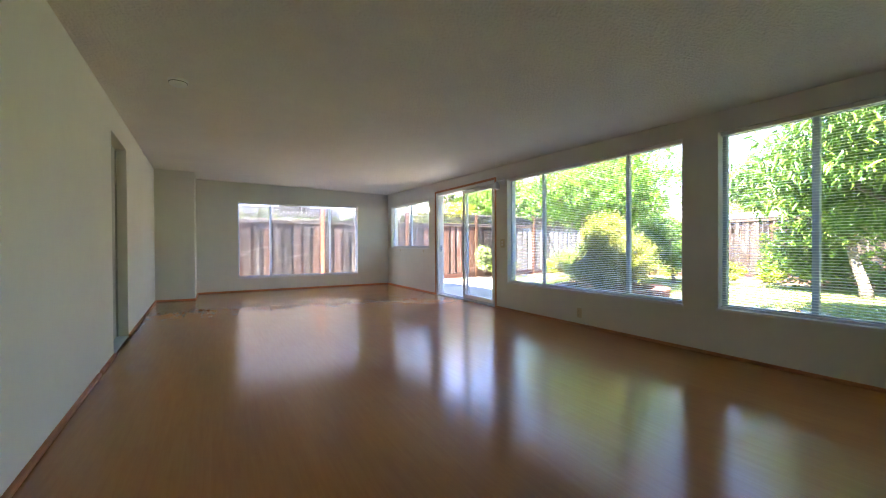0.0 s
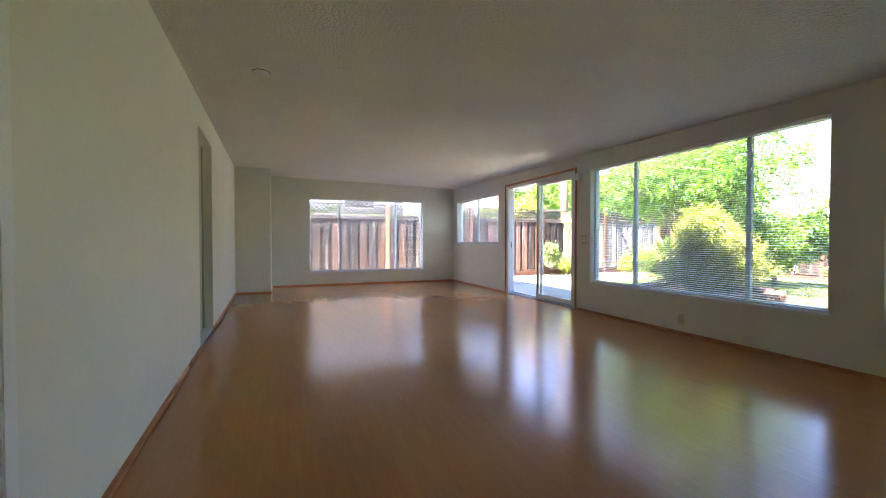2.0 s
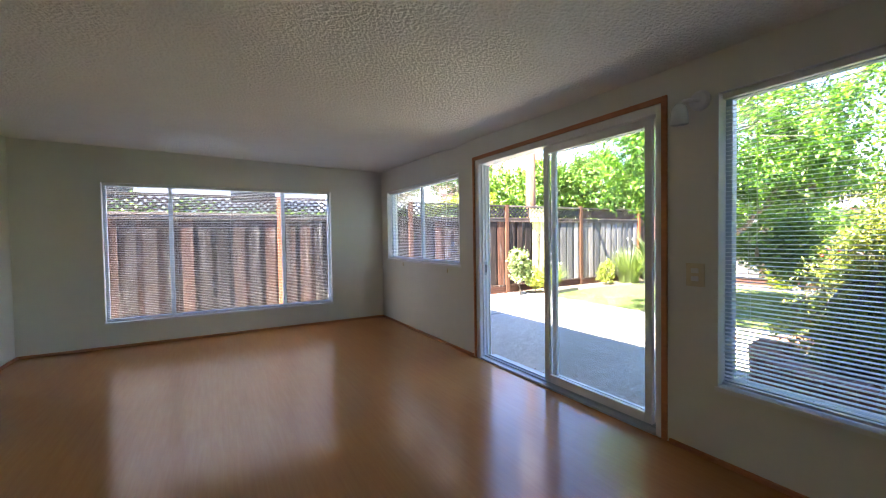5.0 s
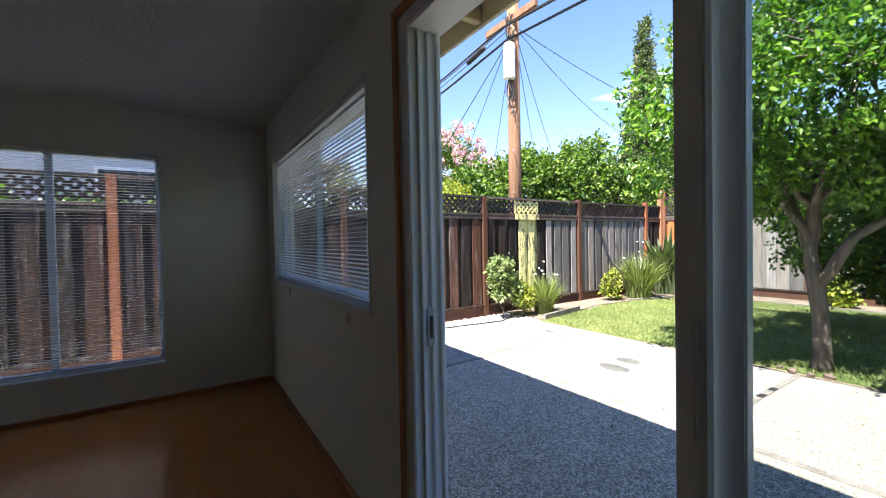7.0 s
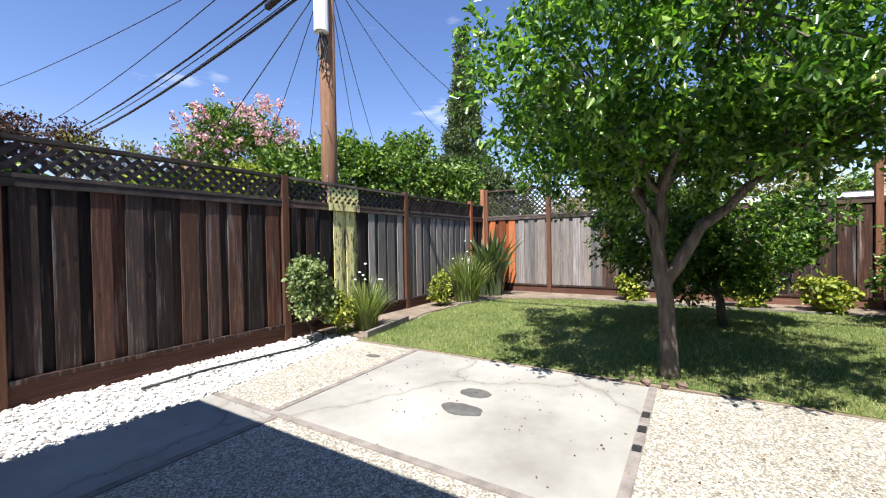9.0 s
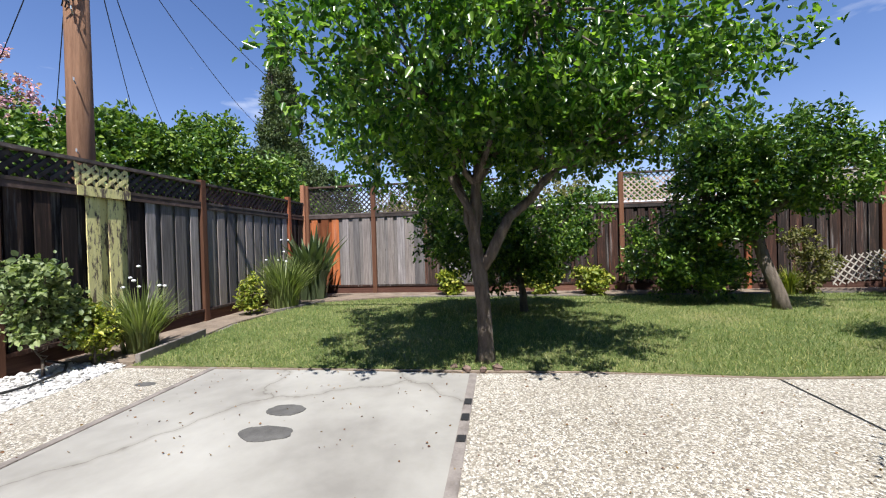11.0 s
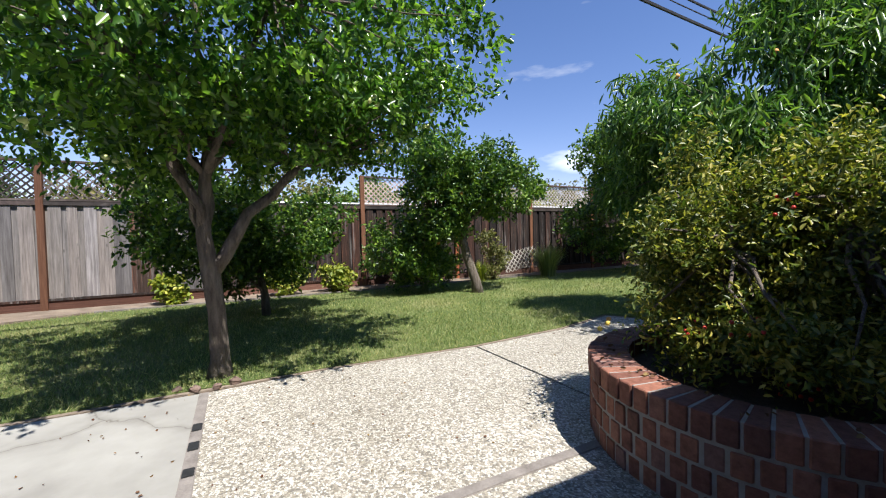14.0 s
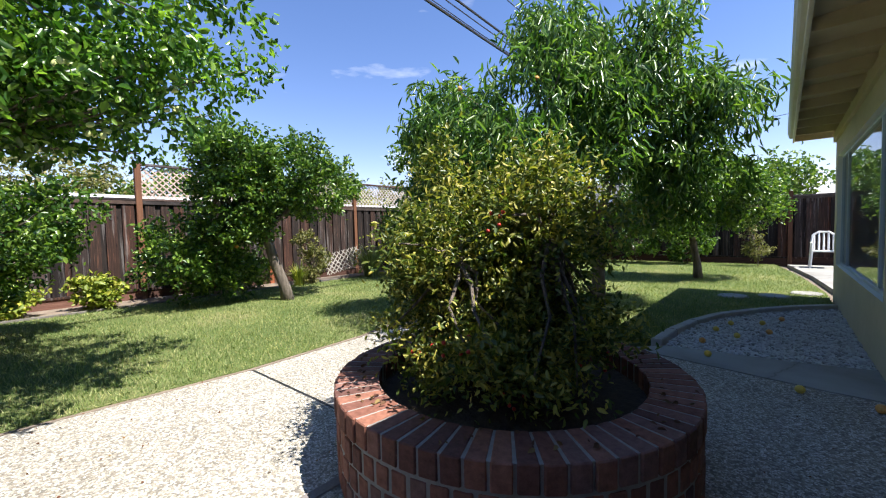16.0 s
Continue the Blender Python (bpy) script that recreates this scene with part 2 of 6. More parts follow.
def weathered(name, dark, mid, warm, rough=0.85, stretch=(22, 22, 1.2), lean=0.5, silver=0.0, knots=0.0, red=(1.8, 1.15, 0.9)):
    """Old fence timber: grain along z, its tone varied board by board."""
    mt = mat(name, mid, rough, spec=0.2)
    k = Nodes(mt)
    r = k.rand()
    off = k.n("ShaderNodeCombineXYZ")
    k.link(k.math("MULTIPLY", r, 37.0), off.inputs[2])
    add = k.t.nodes.new("ShaderNodeVectorMath")
    k.link(k.coords(stretch), add.inputs[0])
    k.link(off.outputs[0], add.inputs[1])
    grain = k.noise(add.outputs[0], 1.6, 7, 0.68)
    blot = k.noise(k.coords((2, 2, 0.9)), 1.4, 3)
    c = k.ramp(grain, [(0.25, dark), (0.55, mid), (0.8, warm)])
    tone = k.ramp(r, [(0.0, (0.40, 0.40, 0.43)), (0.3, (0.80, 0.80, 0.82)), (0.55, (1.0, 0.95, 0.9)), (0.75, red), (0.9, (1.3, 1.3, 1.35)), (1.0, (2.1, 2.05, 2.0))])
    c = k.mix(1.0, c, tone, "MULTIPLY")
    c = k.mix(k.math("MULTIPLY", blot, lean), c, dark)
    # silvered streaks where rain has washed the stain off, and knots
    wash = k.ramp(k.noise(add.outputs[0], 0.55, 5, 0.7), [(0.55, (0, 0, 0)), (0.72, (1, 1, 1))])
    c = k.mix(k.math("MULTIPLY", wash, silver), c, (0.30, 0.28, 0.27))
    kn = k.n("ShaderNodeTexVoronoi", Scale=1.0)
    sc_ = k.t.nodes.new("ShaderNodeVectorMath")
    sc_.operation = "MULTIPLY"
    sc_.inputs[1].default_value = (0.30, 0.30, 2.1)
    k.link(add.outputs[0], sc_.inputs[0])
    k.link(sc_.outputs[0], kn.inputs["Vector"])
    knot = k.ramp(kn.outputs["Distance"], [(0.05, (1, 1, 1)), (0.11, (0, 0, 0))])
    c = k.mix(k.math("MULTIPLY", knot, knots), c, dark)
    k.colour(c)
    k.bump(grain, 0.6, 0.008)
    return mt


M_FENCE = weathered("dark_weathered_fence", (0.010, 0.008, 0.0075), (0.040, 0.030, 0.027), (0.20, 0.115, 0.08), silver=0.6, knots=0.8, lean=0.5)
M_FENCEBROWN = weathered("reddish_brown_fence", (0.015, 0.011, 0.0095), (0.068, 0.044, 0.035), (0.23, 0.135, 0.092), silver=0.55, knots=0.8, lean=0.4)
M_FENCEGREY = weathered("grey_weathered_fence", (0.085, 0.076, 0.072), (0.25, 0.23, 0.22), (0.40, 0.375, 0.36), lean=0.35, silver=0.25, knots=0.7, red=(1.1, 1.03, 1.0))
M_FENCEORANGE = weathered("orange_stained_fence", (0.10, 0.035, 0.016), (0.27, 0.085, 0.03), (0.38, 0.15, 0.06), lean=0.35, silver=0.3, knots=0.7, red=(1.15, 1.0, 0.95))


def flaking_mat():
    """Old yellow paint that has flaked off bare dark boards."""
    mt = mat("flaking_yellow_boards", (0.7, 0.62, 0.2), 0.8, spec=0.25)
    k = Nodes(mt)
    grain = k.noise(k.coords((22, 22, 1.6)), 1.4, 7, 0.7)
    flake = k.noise(k.coords((9, 9, 2.2)), 1.7, 6, 0.75)
    bare = k.ramp(grain, [(0.3, (0.07, 0.055, 0.045)), (0.7, (0.22, 0.17, 0.12))])
    paint = k.ramp(grain, [(0.2, (0.60, 0.53, 0.20)), (0.7, (0.80, 0.74, 0.36))])
    k.colour(k.mix(k.ramp(flake, [(0.44, (0, 0, 0)), (0.49, (1, 1, 1))]), bare, paint))
    k.bump(flake, 0.4, 0.004)
    return mt


M_FENCEYELLOW = flaking_mat()
M_REDWOOD = weathered("reddish_kickboard", (0.045, 0.024, 0.018), (0.10, 0.050, 0.037), (0.16, 0.095, 0.072), stretch=(1.2, 1.2, 22), red=(1.15, 1.0, 0.95))
M_POST = weathered("brown_fence_post", (0.095, 0.043, 0.025), (0.21, 0.10, 0.058), (0.31, 0.17, 0.10))
M_LATTICE = weathered("dark_lattice", (0.030, 0.025, 0.023), (0.085, 0.070, 0.064), (0.20, 0.175, 0.16), stretch=(4, 4, 4))
M_LATTICEPALE = weathered("pale_lattice", (0.25, 0.23, 0.20), (0.42, 0.39, 0.35), (0.55, 0.52, 0.47), stretch=(4, 4, 4))


def aggregate_mat():
    mt = mat("exposed_aggregate", (0.4, 0.37, 0.3), 0.75, spec=0.35)
    k = Nodes(mt)
    v = k.coords()
    vo = k.n("ShaderNodeTexVoronoi", Scale=88.0, Randomness=1.0)
    k.link(v, vo.inputs["Vector"])
    vd = k.n("ShaderNodeTexVoronoi", Scale=88.0, Randomness=1.0)
    vd.feature = "DISTANCE_TO_EDGE"
    k.link(v, vd.inputs["Vector"])
    sep = k.n("ShaderNodeSeparateColor")
    k.link(vo.outputs["Color"], sep.inputs[0])
    stone = k.ramp(sep.outputs[0], [(0.0, (0.17, 0.15, 0.125)), (0.16, (0.27, 0.235, 0.18)), (0.5, (0.42, 0.385, 0.32)), (1.0, (0.70, 0.665, 0.595))])
    edge = k.ramp(vd.outputs["Distance"], [(0.02, (0, 0, 0)), (0.09, (1, 1, 1))])
    bare = k.ramp(sep.outputs[1], [(0.06, (0, 0, 0)), (0.10, (1, 1, 1))])
    c = k.mix(k.mix(1.0, edge, bare, "MULTIPLY"), k.ramp(k.noise(v, 90, 3), [(0.3, (0.13, 0.12, 0.102)), (0.7, (0.24, 0.222, 0.188))]), stone)
    stain = k.noise(v, 0.9, 5)
    k.colour(k.mix(1.0, c, k.ramp(stain, [(0.3, (0.80, 0.79, 0.77)), (0.65, (1.0, 1.0, 1.0))]), "MULTIPLY"))
    k.bump(vd.outputs["Distance"], 0.7, 0.007)
    return mt


M_AGG = aggregate_mat()


def concrete_mat():
    mt = mat("patio_concrete", (0.42, 0.41, 0.37), 0.8, spec=0.3)
    k = Nodes(mt)
    v = k.coords()
    c = k.ramp(k.noise(v, 1.1, 6, 0.6), [(0.3, (0.20, 0.19, 0.172)), (0.5, (0.285, 0.275, 0.25)), (0.72, (0.36, 0.35, 0.322))])
    vo = k.n("ShaderNodeTexVoronoi", Scale=0.55)
    vo.feature = "DISTANCE_TO_EDGE"
    wob = k.t.nodes.new("ShaderNodeVectorMath")
    wn_ = k.n("ShaderNodeTexNoise", Scale=3.0, Detail=4.0)
    k.link(v, wn_.inputs["Vector"])
    sc = k.t.nodes.new("ShaderNodeVectorMath")
    sc.operation = "SCALE"
    sc.inputs[3].default_value = 0.35
    k.link(wn_.outputs["Color"], sc.inputs[0])
    k.link(v, wob.inputs[0])
    k.link(sc.outputs[0], wob.inputs[1])
    k.link(wob.outputs[0], vo.inputs["Vector"])
    crack = k.ramp(vo.outputs["Distance"], [(0.0, (0.55, 0.53, 0.50)), (0.004, (0.86, 0.85, 0.84)), (0.03, (1, 1, 1))])
    k.colour(k.mix(1.0, c, crack, "MULTIPLY"))
    k.bump(k.noise(v, 120, 3), 0.25, 0.002)
    return mt


M_CONC = concrete_mat()
M_STAIN = mottled("dark_patch", (0.06, 0.058, 0.055), (0.12, 0.116, 0.11), 14, 0.85)
M_DIVIDER = mottled("redwood_divider", (0.13, 0.112, 0.10), (0.26, 0.232, 0.21), 9, 0.85, 0.4, 60)
M_MULCH = mottled("dark_planter_mulch", (0.03, 0.022, 0.016), (0.07, 0.05, 0.035), 30, 0.95, 0.9, 60, 0.02)
M_SOIL = mottled("dry_soil", (0.13, 0.10, 0.075), (0.26, 0.205, 0.155), 5, 0.95, 0.8, 40, 0.02)
M_GRAVEL = mottled("white_gravel", (0.50, 0.49, 0.47), (0.62, 0.61, 0.59), 30, 0.8)
M_KERB = mottled("grey_kerb", (0.33, 0.31, 0.28), (0.45, 0.43, 0.39), 6, 0.9, 0.4, 80)
M_SIDING = mottled("neighbour_wall", (0.42, 0.44, 0.46), (0.50, 0.52, 0.54), 1, 0.7)
M_ROOF = mottled("neighbour_roof", (0.06, 0.06, 0.06), (0.11, 0.11, 0.11), 4, 0.9)
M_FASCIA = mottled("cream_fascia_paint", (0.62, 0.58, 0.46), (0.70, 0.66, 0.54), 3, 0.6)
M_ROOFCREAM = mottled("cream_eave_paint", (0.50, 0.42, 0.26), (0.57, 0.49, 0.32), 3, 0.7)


def lawn_mat():
    mt = mat("lawn", (0.09, 0.13, 0.03), 0.9, spec=0.15)
    k = Nodes(mt)
    v = k.coords()
    n1, n2 = k.noise(v, 0.8, 4), k.noise(v, 45, 4, 0.7)
    both = k.math("ADD", k.math("MULTIPLY", n1, 0.55), k.math("MULTIPLY", n2, 0.45))
    k.colour(k.ramp(both, [(0.3, (0.06, 0.09, 0.026)), (0.5, (0.125, 0.16, 0.05)), (0.7, (0.30, 0.27, 0.13))]))
    k.bump(n2, 0.9, 0.03)
    return mt


M_LAWN = lawn_mat()


def leaf_mat(name, c1, c2, c3, rough=0.45, through=0.28, gloss=0.45):
    """Leaves: tone varied leaf by leaf, with light coming through."""
    mt = mat(name, c2, rough, spec=gloss)
    k = Nodes(mt)
    c = k.ramp(k.island(), [(0.0, c1), (0.5, c2), (1.0, c3)])
    patch = k.ramp(k.noise(k.coords(), 1.7, 3), [(0.3, (0.75, 0.8, 0.7)), (0.7, (1.15, 1.1, 1.0))])
    c = k.mix(1.0, c, patch, "MULTIPLY")
    k.colour(c)
    tr = k.n("ShaderNodeBsdfTranslucent")
    k.link(k.mix(1.0, c, (1.3, 1.5, 0.6), "MULTIPLY"), tr.inputs["Color"])
    mx = k.n("ShaderNodeMixShader", Fac=through)
    k.link(k.b.outputs[0], mx.inputs[1])
    k.link(tr.outputs[0], mx.inputs[2])
    k.link(mx.outputs[0], k.t.nodes["Material Output"].inputs[0])
    return mt


M_JUJUBE = leaf_mat("jujube_leaf", (0.026, 0.076, 0.013), (0.078, 0.175, 0.028), (0.27, 0.41, 0.070), 0.28, 0.46, 0.6)
M_CITRUS = leaf_mat("citrus_leaf", (0.026, 0.066, 0.013), (0.072, 0.148, 0.026), (0.24, 0.34, 0.060), 0.30, 0.36, 0.55)
M_PEACH = leaf_mat("peach_leaf", (0.032, 0.082, 0.021), (0.078, 0.162, 0.037), (0.21, 0.31, 0.068), 0.33, 0.38, 0.5)
M_NANDINA = leaf_mat("berry_bush_leaf", (0.045, 0.080, 0.017), (0.13, 0.165, 0.033), (0.48, 0.42, 0.10), 0.42, 0.33)
M_CYPRESS = leaf_mat("cypress_leaf", (0.05, 0.08, 0.03), (0.085, 0.125, 0.05), (0.14, 0.18, 0.075), 0.7, 0.2)
M_BACKTREE = leaf_mat("far_tree_leaf", (0.035, 0.085, 0.015), (0.085, 0.165, 0.028), (0.24, 0.33, 0.055), 0.4)
M_OLIVE = leaf_mat("olive_far_leaf", (0.104, 0.117, 0.039), (0.169, 0.176, 0.065), (0.26, 0.221, 0.091), 0.6)
M_ROSE = leaf_mat("rose_leaf", (0.13, 0.18, 0.08), (0.22, 0.28, 0.13), (0.32, 0.37, 0.18), 0.5)
M_PLUM = leaf_mat("purple_leaf", (0.03, 0.012, 0.014), (0.06, 0.025, 0.028), (0.10, 0.045, 0.045), 0.5)
M_PINK = leaf_mat("pink_blossom", (0.50, 0.22, 0.40), (0.64, 0.38, 0.56), (0.78, 0.58, 0.72), 0.7)
M_YELLOWGREEN = leaf_mat("yellow_green_leaf", (0.12, 0.168, 0.024), (0.24, 0.288, 0.042), (0.456, 0.432, 0.072), 0.5)
M_BLADE = leaf_mat("strap_leaf", (0.11, 0.145, 0.05), (0.19, 0.235, 0.085), (0.3, 0.34, 0.14), 0.45)
M_GRASS = leaf_mat("grass_blade", (0.095, 0.15, 0.042), (0.185, 0.25, 0.08), (0.46, 0.43, 0.22), 0.6, 0.3)
M_PARADISE = leaf_mat("grey_green_broad_leaf", (0.055, 0.085, 0.045), (0.10, 0.14, 0.075), (0.19, 0.23, 0.13), 0.45, 0.2)
M_BARK = mottled("grey_bark", (0.075, 0.058, 0.045), (0.22, 0.18, 0.145), 9, 0.9, 0.9, 45, 0.02, (3, 3, 0.6))
M_POLE = mottled("pole_timber", (0.15, 0.075, 0.04), (0.30, 0.165, 0.095), 4, 0.85, 0.6, 30, 0.01, (6, 6, 0.4))
M_BRICK = None


def brick_mat():
    mt = mat("red_brick", (0.3, 0.1, 0.06), 0.85, spec=0.25)
    k = Nodes(mt)
    v = k.coords()
    tone = k.ramp(k.rand(), [(0.0, (0.13, 0.062, 0.050)), (0.35, (0.21, 0.090, 0.063)), (0.7, (0.29, 0.128, 0.085)), (1.0, (0.20, 0.115, 0.10))])
    sp = k.ramp(k.noise(v, 30, 5, 0.7), [(0.3, (0.62, 0.6, 0.6)), (0.6, (1.05, 1.05, 1.05)), (0.8, (1.35, 1.3, 1.25))])
    k.colour(k.mix(1.0, tone, sp, "MULTIPLY"))
    k.bump(k.noise(v, 70, 5, 0.7), 0.5, 0.005)
    return mt


M_BRICK = brick_mat()
M_MORTAR = mottled("mortar", (0.22, 0.20, 0.18), (0.33, 0.31, 0.28), 20, 0.95, 0.5, 90)

# ---- plan, in metres ----
GROUND = -0.13
XW, XO = 3.70, 3.865         # window wall, inner and outer face
YB, YBO = 9.82, 9.98         # back wall, inner and outer face
YS = -1.85                   # wall behind the start
FENCE_Y, FENCE_X, SIDE_Y = 11.53, 13.60, -8.3


def left_x(y):
    return -0.82 - 0.0385 * y


def ceil_z(x, y):
    return 2.125 + 0.019 * y + 0.022 * (XW - x)


def wall(name, axis, a, b, lo, hi, z0, z1, openings, mats, label, split):
    """A wall from a to b across its thickness, lo to hi along its run; openings are (lo, hi, z0, z1)."""
    g = Geo()
    runs = sorted({lo, hi, *[o[0] for o in openings], *[o[1] for o in openings]})
    for u0, u1 in zip(runs, runs[1:]):
        cuts = sorted((o[2], o[3]) for o in openings if o[0] <= u0 and u1 <= o[1])
        z = z0
        for c0, c1 in cuts + [(z1, z1)]:
            if c0 > z:
                g.box((a, u0, z), (b, u1, c0)) if axis == "x" else g.box((u0, a, z), (u1, b, c0))
            z = c1
    k = 0 if axis == "x" else 1
    for i, f in enumerate(g.f):
        if all(abs(g.v[j][k] - split) < 1e-6 for j in f):
            g.m[i] = 1
    ob = solo(name, g, mats, (0, 0, 0), label, "wall", kind="structure")
    return ob


W_SOUTH = (-1.70, 1.92, 0.42, 1.98)
W_MID = (2.23, 4.88, 0.42, 2.0)
W_SMALL = (7.48, 9.57, 0.945, 1.965)
W_BACK = (0.21, 2.89, 0.30, 1.97)
DOOR = (5.19, 7.175, 0.0, 2.04)
LDOOR = (4.66, 5.58, 0.0, 2.06)
GDOOR = (-0.30, 1.66, 0.0, 2.05)

wall("wall_east", "x", XW, XO, YS - 0.16, YBO, -0.3, 2.62, [W_SOUTH, W_MID, DOOR, W_SMALL], [M_WALL, M_STUCCO], "off-white painted wall with long windows and a sliding door", XO)
wall("wall_north", "y", YB, YBO, -1.6, XW, -0.3, 2.62, [W_BACK], [M_WALL, M_STUCCO], "off-white painted end wall with a wide window", YBO)
wall("wall_south", "y", YS - 0.16, YS, -1.2, XW, -0.3, 2.62, [], [M_WALL, M_STUCCO], "plain off-white wall closing the room", YS - 0.16)

# slanted wall on the west side, with a recessed door and a glazed door
gw = Geo()
for u0, u1, z0, z1 in ((YS, GDOOR[0], -0.3, 2.62), (GDOOR[0], GDOOR[1], GDOOR[3], 2.62), (GDOOR[1], LDOOR[0], -0.3, 2.62), (LDOOR[0], LDOOR[1], LDOOR[3], 2.62), (LDOOR[1], YB, -0.3, 2.62)):
    a0, a1 = left_x(u0), left_x(u1)
    gw.add([(a0 - 0.16, u0, z0), (a0, u0, z0), (a1, u1, z0), (a1 - 0.16, u1, z0), (a0 - 0.16, u0, z1), (a0, u0, z1), (a1, u1, z1), (a1 - 0.16, u1, z1)],
           [(3, 2, 1, 0), (4, 5, 6, 7), (0, 1, 5, 4), (1, 2, 6, 5), (2, 3, 7, 6), (3, 0, 4, 7)])
solo("wall_west", gw, M_WALL, (0, 0, 0), "off-white painted wall with a recessed door", "wall", kind="structure")

# boxed-out corner at the far end
gj = Geo()
gj.add([(-1.159, 8.84, -0.3), (-0.545, 8.80, -0.3), (-0.56, YB, -0.3), (-1.2, YB, -0.3), (-1.159, 8.84, 2.62), (-0.545, 8.80, 2.62), (-0.56, YB, 2.62), (-1.2, YB, 2.62)],
       [(3, 2, 1, 0), (4, 5, 6, 7), (0, 1, 5, 4), (1, 2, 6, 5), (2, 3, 7, 6), (3, 0, 4, 7)])
solo("wall_pier", gj, M_WALL, (0, 0, 0), "off-white boxed-out pier in the far corner", "wall", kind="structure")

gf = Geo()
gf.box((-1.6, YS - 0.16, -0.12), (XW, YB, 0.0))
gf.box((XW, DOOR[0], -0.12), (XO + 0.02, DOOR[1], -0.004))
solo("floor", gf, M_FLOOR, (0, 0, 0), "glossy orange-brown laminate plank floor", "floor", kind="structure")

# ceiling: a low slope with faint sags
gc = Geo()
nx, ny = 40, 80
for j in range(ny + 1):
    for i in range(nx + 1):
        x, y = -1.6 + (XO + 1.6 - 0.02) * i / nx, YS - 0.16 + (YBO - YS + 0.16) * j / ny
        z = ceil_z(x, y) + 0.008 * noise.noise(Vector((x * 0.5, y * 0.5, 0))) - 0.02 * math.exp(-((y - 7.35 - 0.06 * x) / 0.16) ** 2)
        gc.v.append((x, y, z))
for j in range(ny):
    for i in range(nx):
        a = j * (nx + 1) + i
        gc.f.append((a, a + nx + 1, a + nx + 2, a + 1))
        gc.m.append(0)
gc.smooth = True
solo("ceiling", gc, M_CEIL, (0, 0, 0), "sprayed popcorn-textured off-white ceiling", "ceiling", kind="structure")

# roof with a boarded eave on rafter tails
gr = Geo()
gr.add([(-4.0, -2.35, 2.95), (4.33, -2.35, 2.43), (4.33, 10.02, 2.43), (-4.0, 10.02, 2.95), (-4.0, -2.35, 3.07), (4.33, -2.35, 2.55), (4.33, 10.02, 2.55), (-4.0, 10.02, 3.07)],
       [(3, 2, 1, 0), (4, 5, 6, 7), (0, 1, 5, 4), (1, 2, 6, 5), (2, 3, 7, 6), (3, 0, 4, 7)])
roof = thing("roof", (3.9, 4.5, 2.45), "low-sloped house roof with cream painted boarded eave", "roof", kind="structure")
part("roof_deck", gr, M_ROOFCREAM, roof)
for i in range(21):
    y = -2.3 + i * 0.61
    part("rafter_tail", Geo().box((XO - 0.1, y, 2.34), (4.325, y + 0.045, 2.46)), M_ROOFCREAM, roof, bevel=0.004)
part("fascia", Geo().box((4.33, -2.36, 2.33), (4.355, 10.03, 2.56)), M_FASCIA, roof, "pale cream painted fascia board", bevel=0.004)
part("end_fascia", Geo().box((3.3, -2.385, 2.36), (4.355, -2.35, 2.60)), M_FASCIA, roof, bevel=0.004)
gg = Geo()
prof = [(4.356, 2.41), (4.385, 2.41), (4.402, 2.43), (4.408, 2.47), (4.418, 2.49), (4.418, 2.53), (4.411, 2.53), (4.410, 2.495), (4.400, 2.475), (4.394, 2.437), (4.380, 2.418), (4.356, 2.418)]
m_ = len(prof)
gg.add([(x, y, z) for y in (-2.38, 9.98) for x, z in prof], [(i, (i + 1) % m_, m_ + (i + 1) % m_, m_ + i) for i in range(m_)] + [tuple(range(m_))[::-1], tuple(range(m_, 2 * m_))])
part("gutter", gg, M_FASCIA, roof, "pale painted metal rain gutter")
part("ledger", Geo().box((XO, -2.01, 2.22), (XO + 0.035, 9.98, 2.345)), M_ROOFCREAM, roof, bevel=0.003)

# baseboards
gb = Geo()
for y0, y1 in ((YS, DOOR[0] - 0.05), (DOOR[1] + 0.05, YB)):
    gb.box((XW - 0.018, y0, 0.0), (XW, y1, 0.028))
gb.box((-0.545, YB - 0.018, 0), (XW - 0.018, YB, 0.028))
gb.add([(-1.159, 8.82, 0), (-0.53, 8.78, 0), (-0.53, 8.80, 0), (-1.159, 8.84, 0), (-1.159, 8.82, 0.028), (-0.53, 8.78, 0.028), (-0.53, 8.80, 0.028), (-1.159, 8.84, 0.028)],
       [(3, 2, 1, 0), (4, 5, 6, 7), (0, 1, 5, 4), (1, 2, 6, 5), (2, 3, 7, 6), (3, 0, 4, 7)])
gb.box((-0.55, 8.80, 0), (-0.53, YB, 0.028))
for y0, y1 in ((GDOOR[1] + 0.07, 4.0), (4.06, LDOOR[0]), (LDOOR[1], 8.8)):
    a0, a1 = left_x(y0), left_x(y1)
    gb.add([(a0, y0, 0), (a0 + 0.022, y0, 0), (a1 + 0.022, y1, 0), (a1, y1, 0), (a0, y0, 0.03), (a0 + 0.022, y0, 0.026), (a1 + 0.022, y1, 0.026), (a1, y1, 0.03)],
           [(3, 2, 1, 0), (4, 5, 6, 7), (0, 1, 5, 4), (1, 2, 6, 5), (2, 3, 7, 6), (3, 0, 4, 7)])
solo("baseboard", gb, M_TRIM, (0, 0, 0), "thin reddish wood base moulding along the walls", "baseboard", kind="structure", bevel=0.003)


# ---- windows ----
def bar(axis, a, b, u0, u1, z0, z1):
    """A box across a wall that runs along the other axis."""
    return Geo().box((a, u0, z0), (b, u1, z1)) if axis == "x" else Geo().box((u0, a, z0), (u1, b, z1))


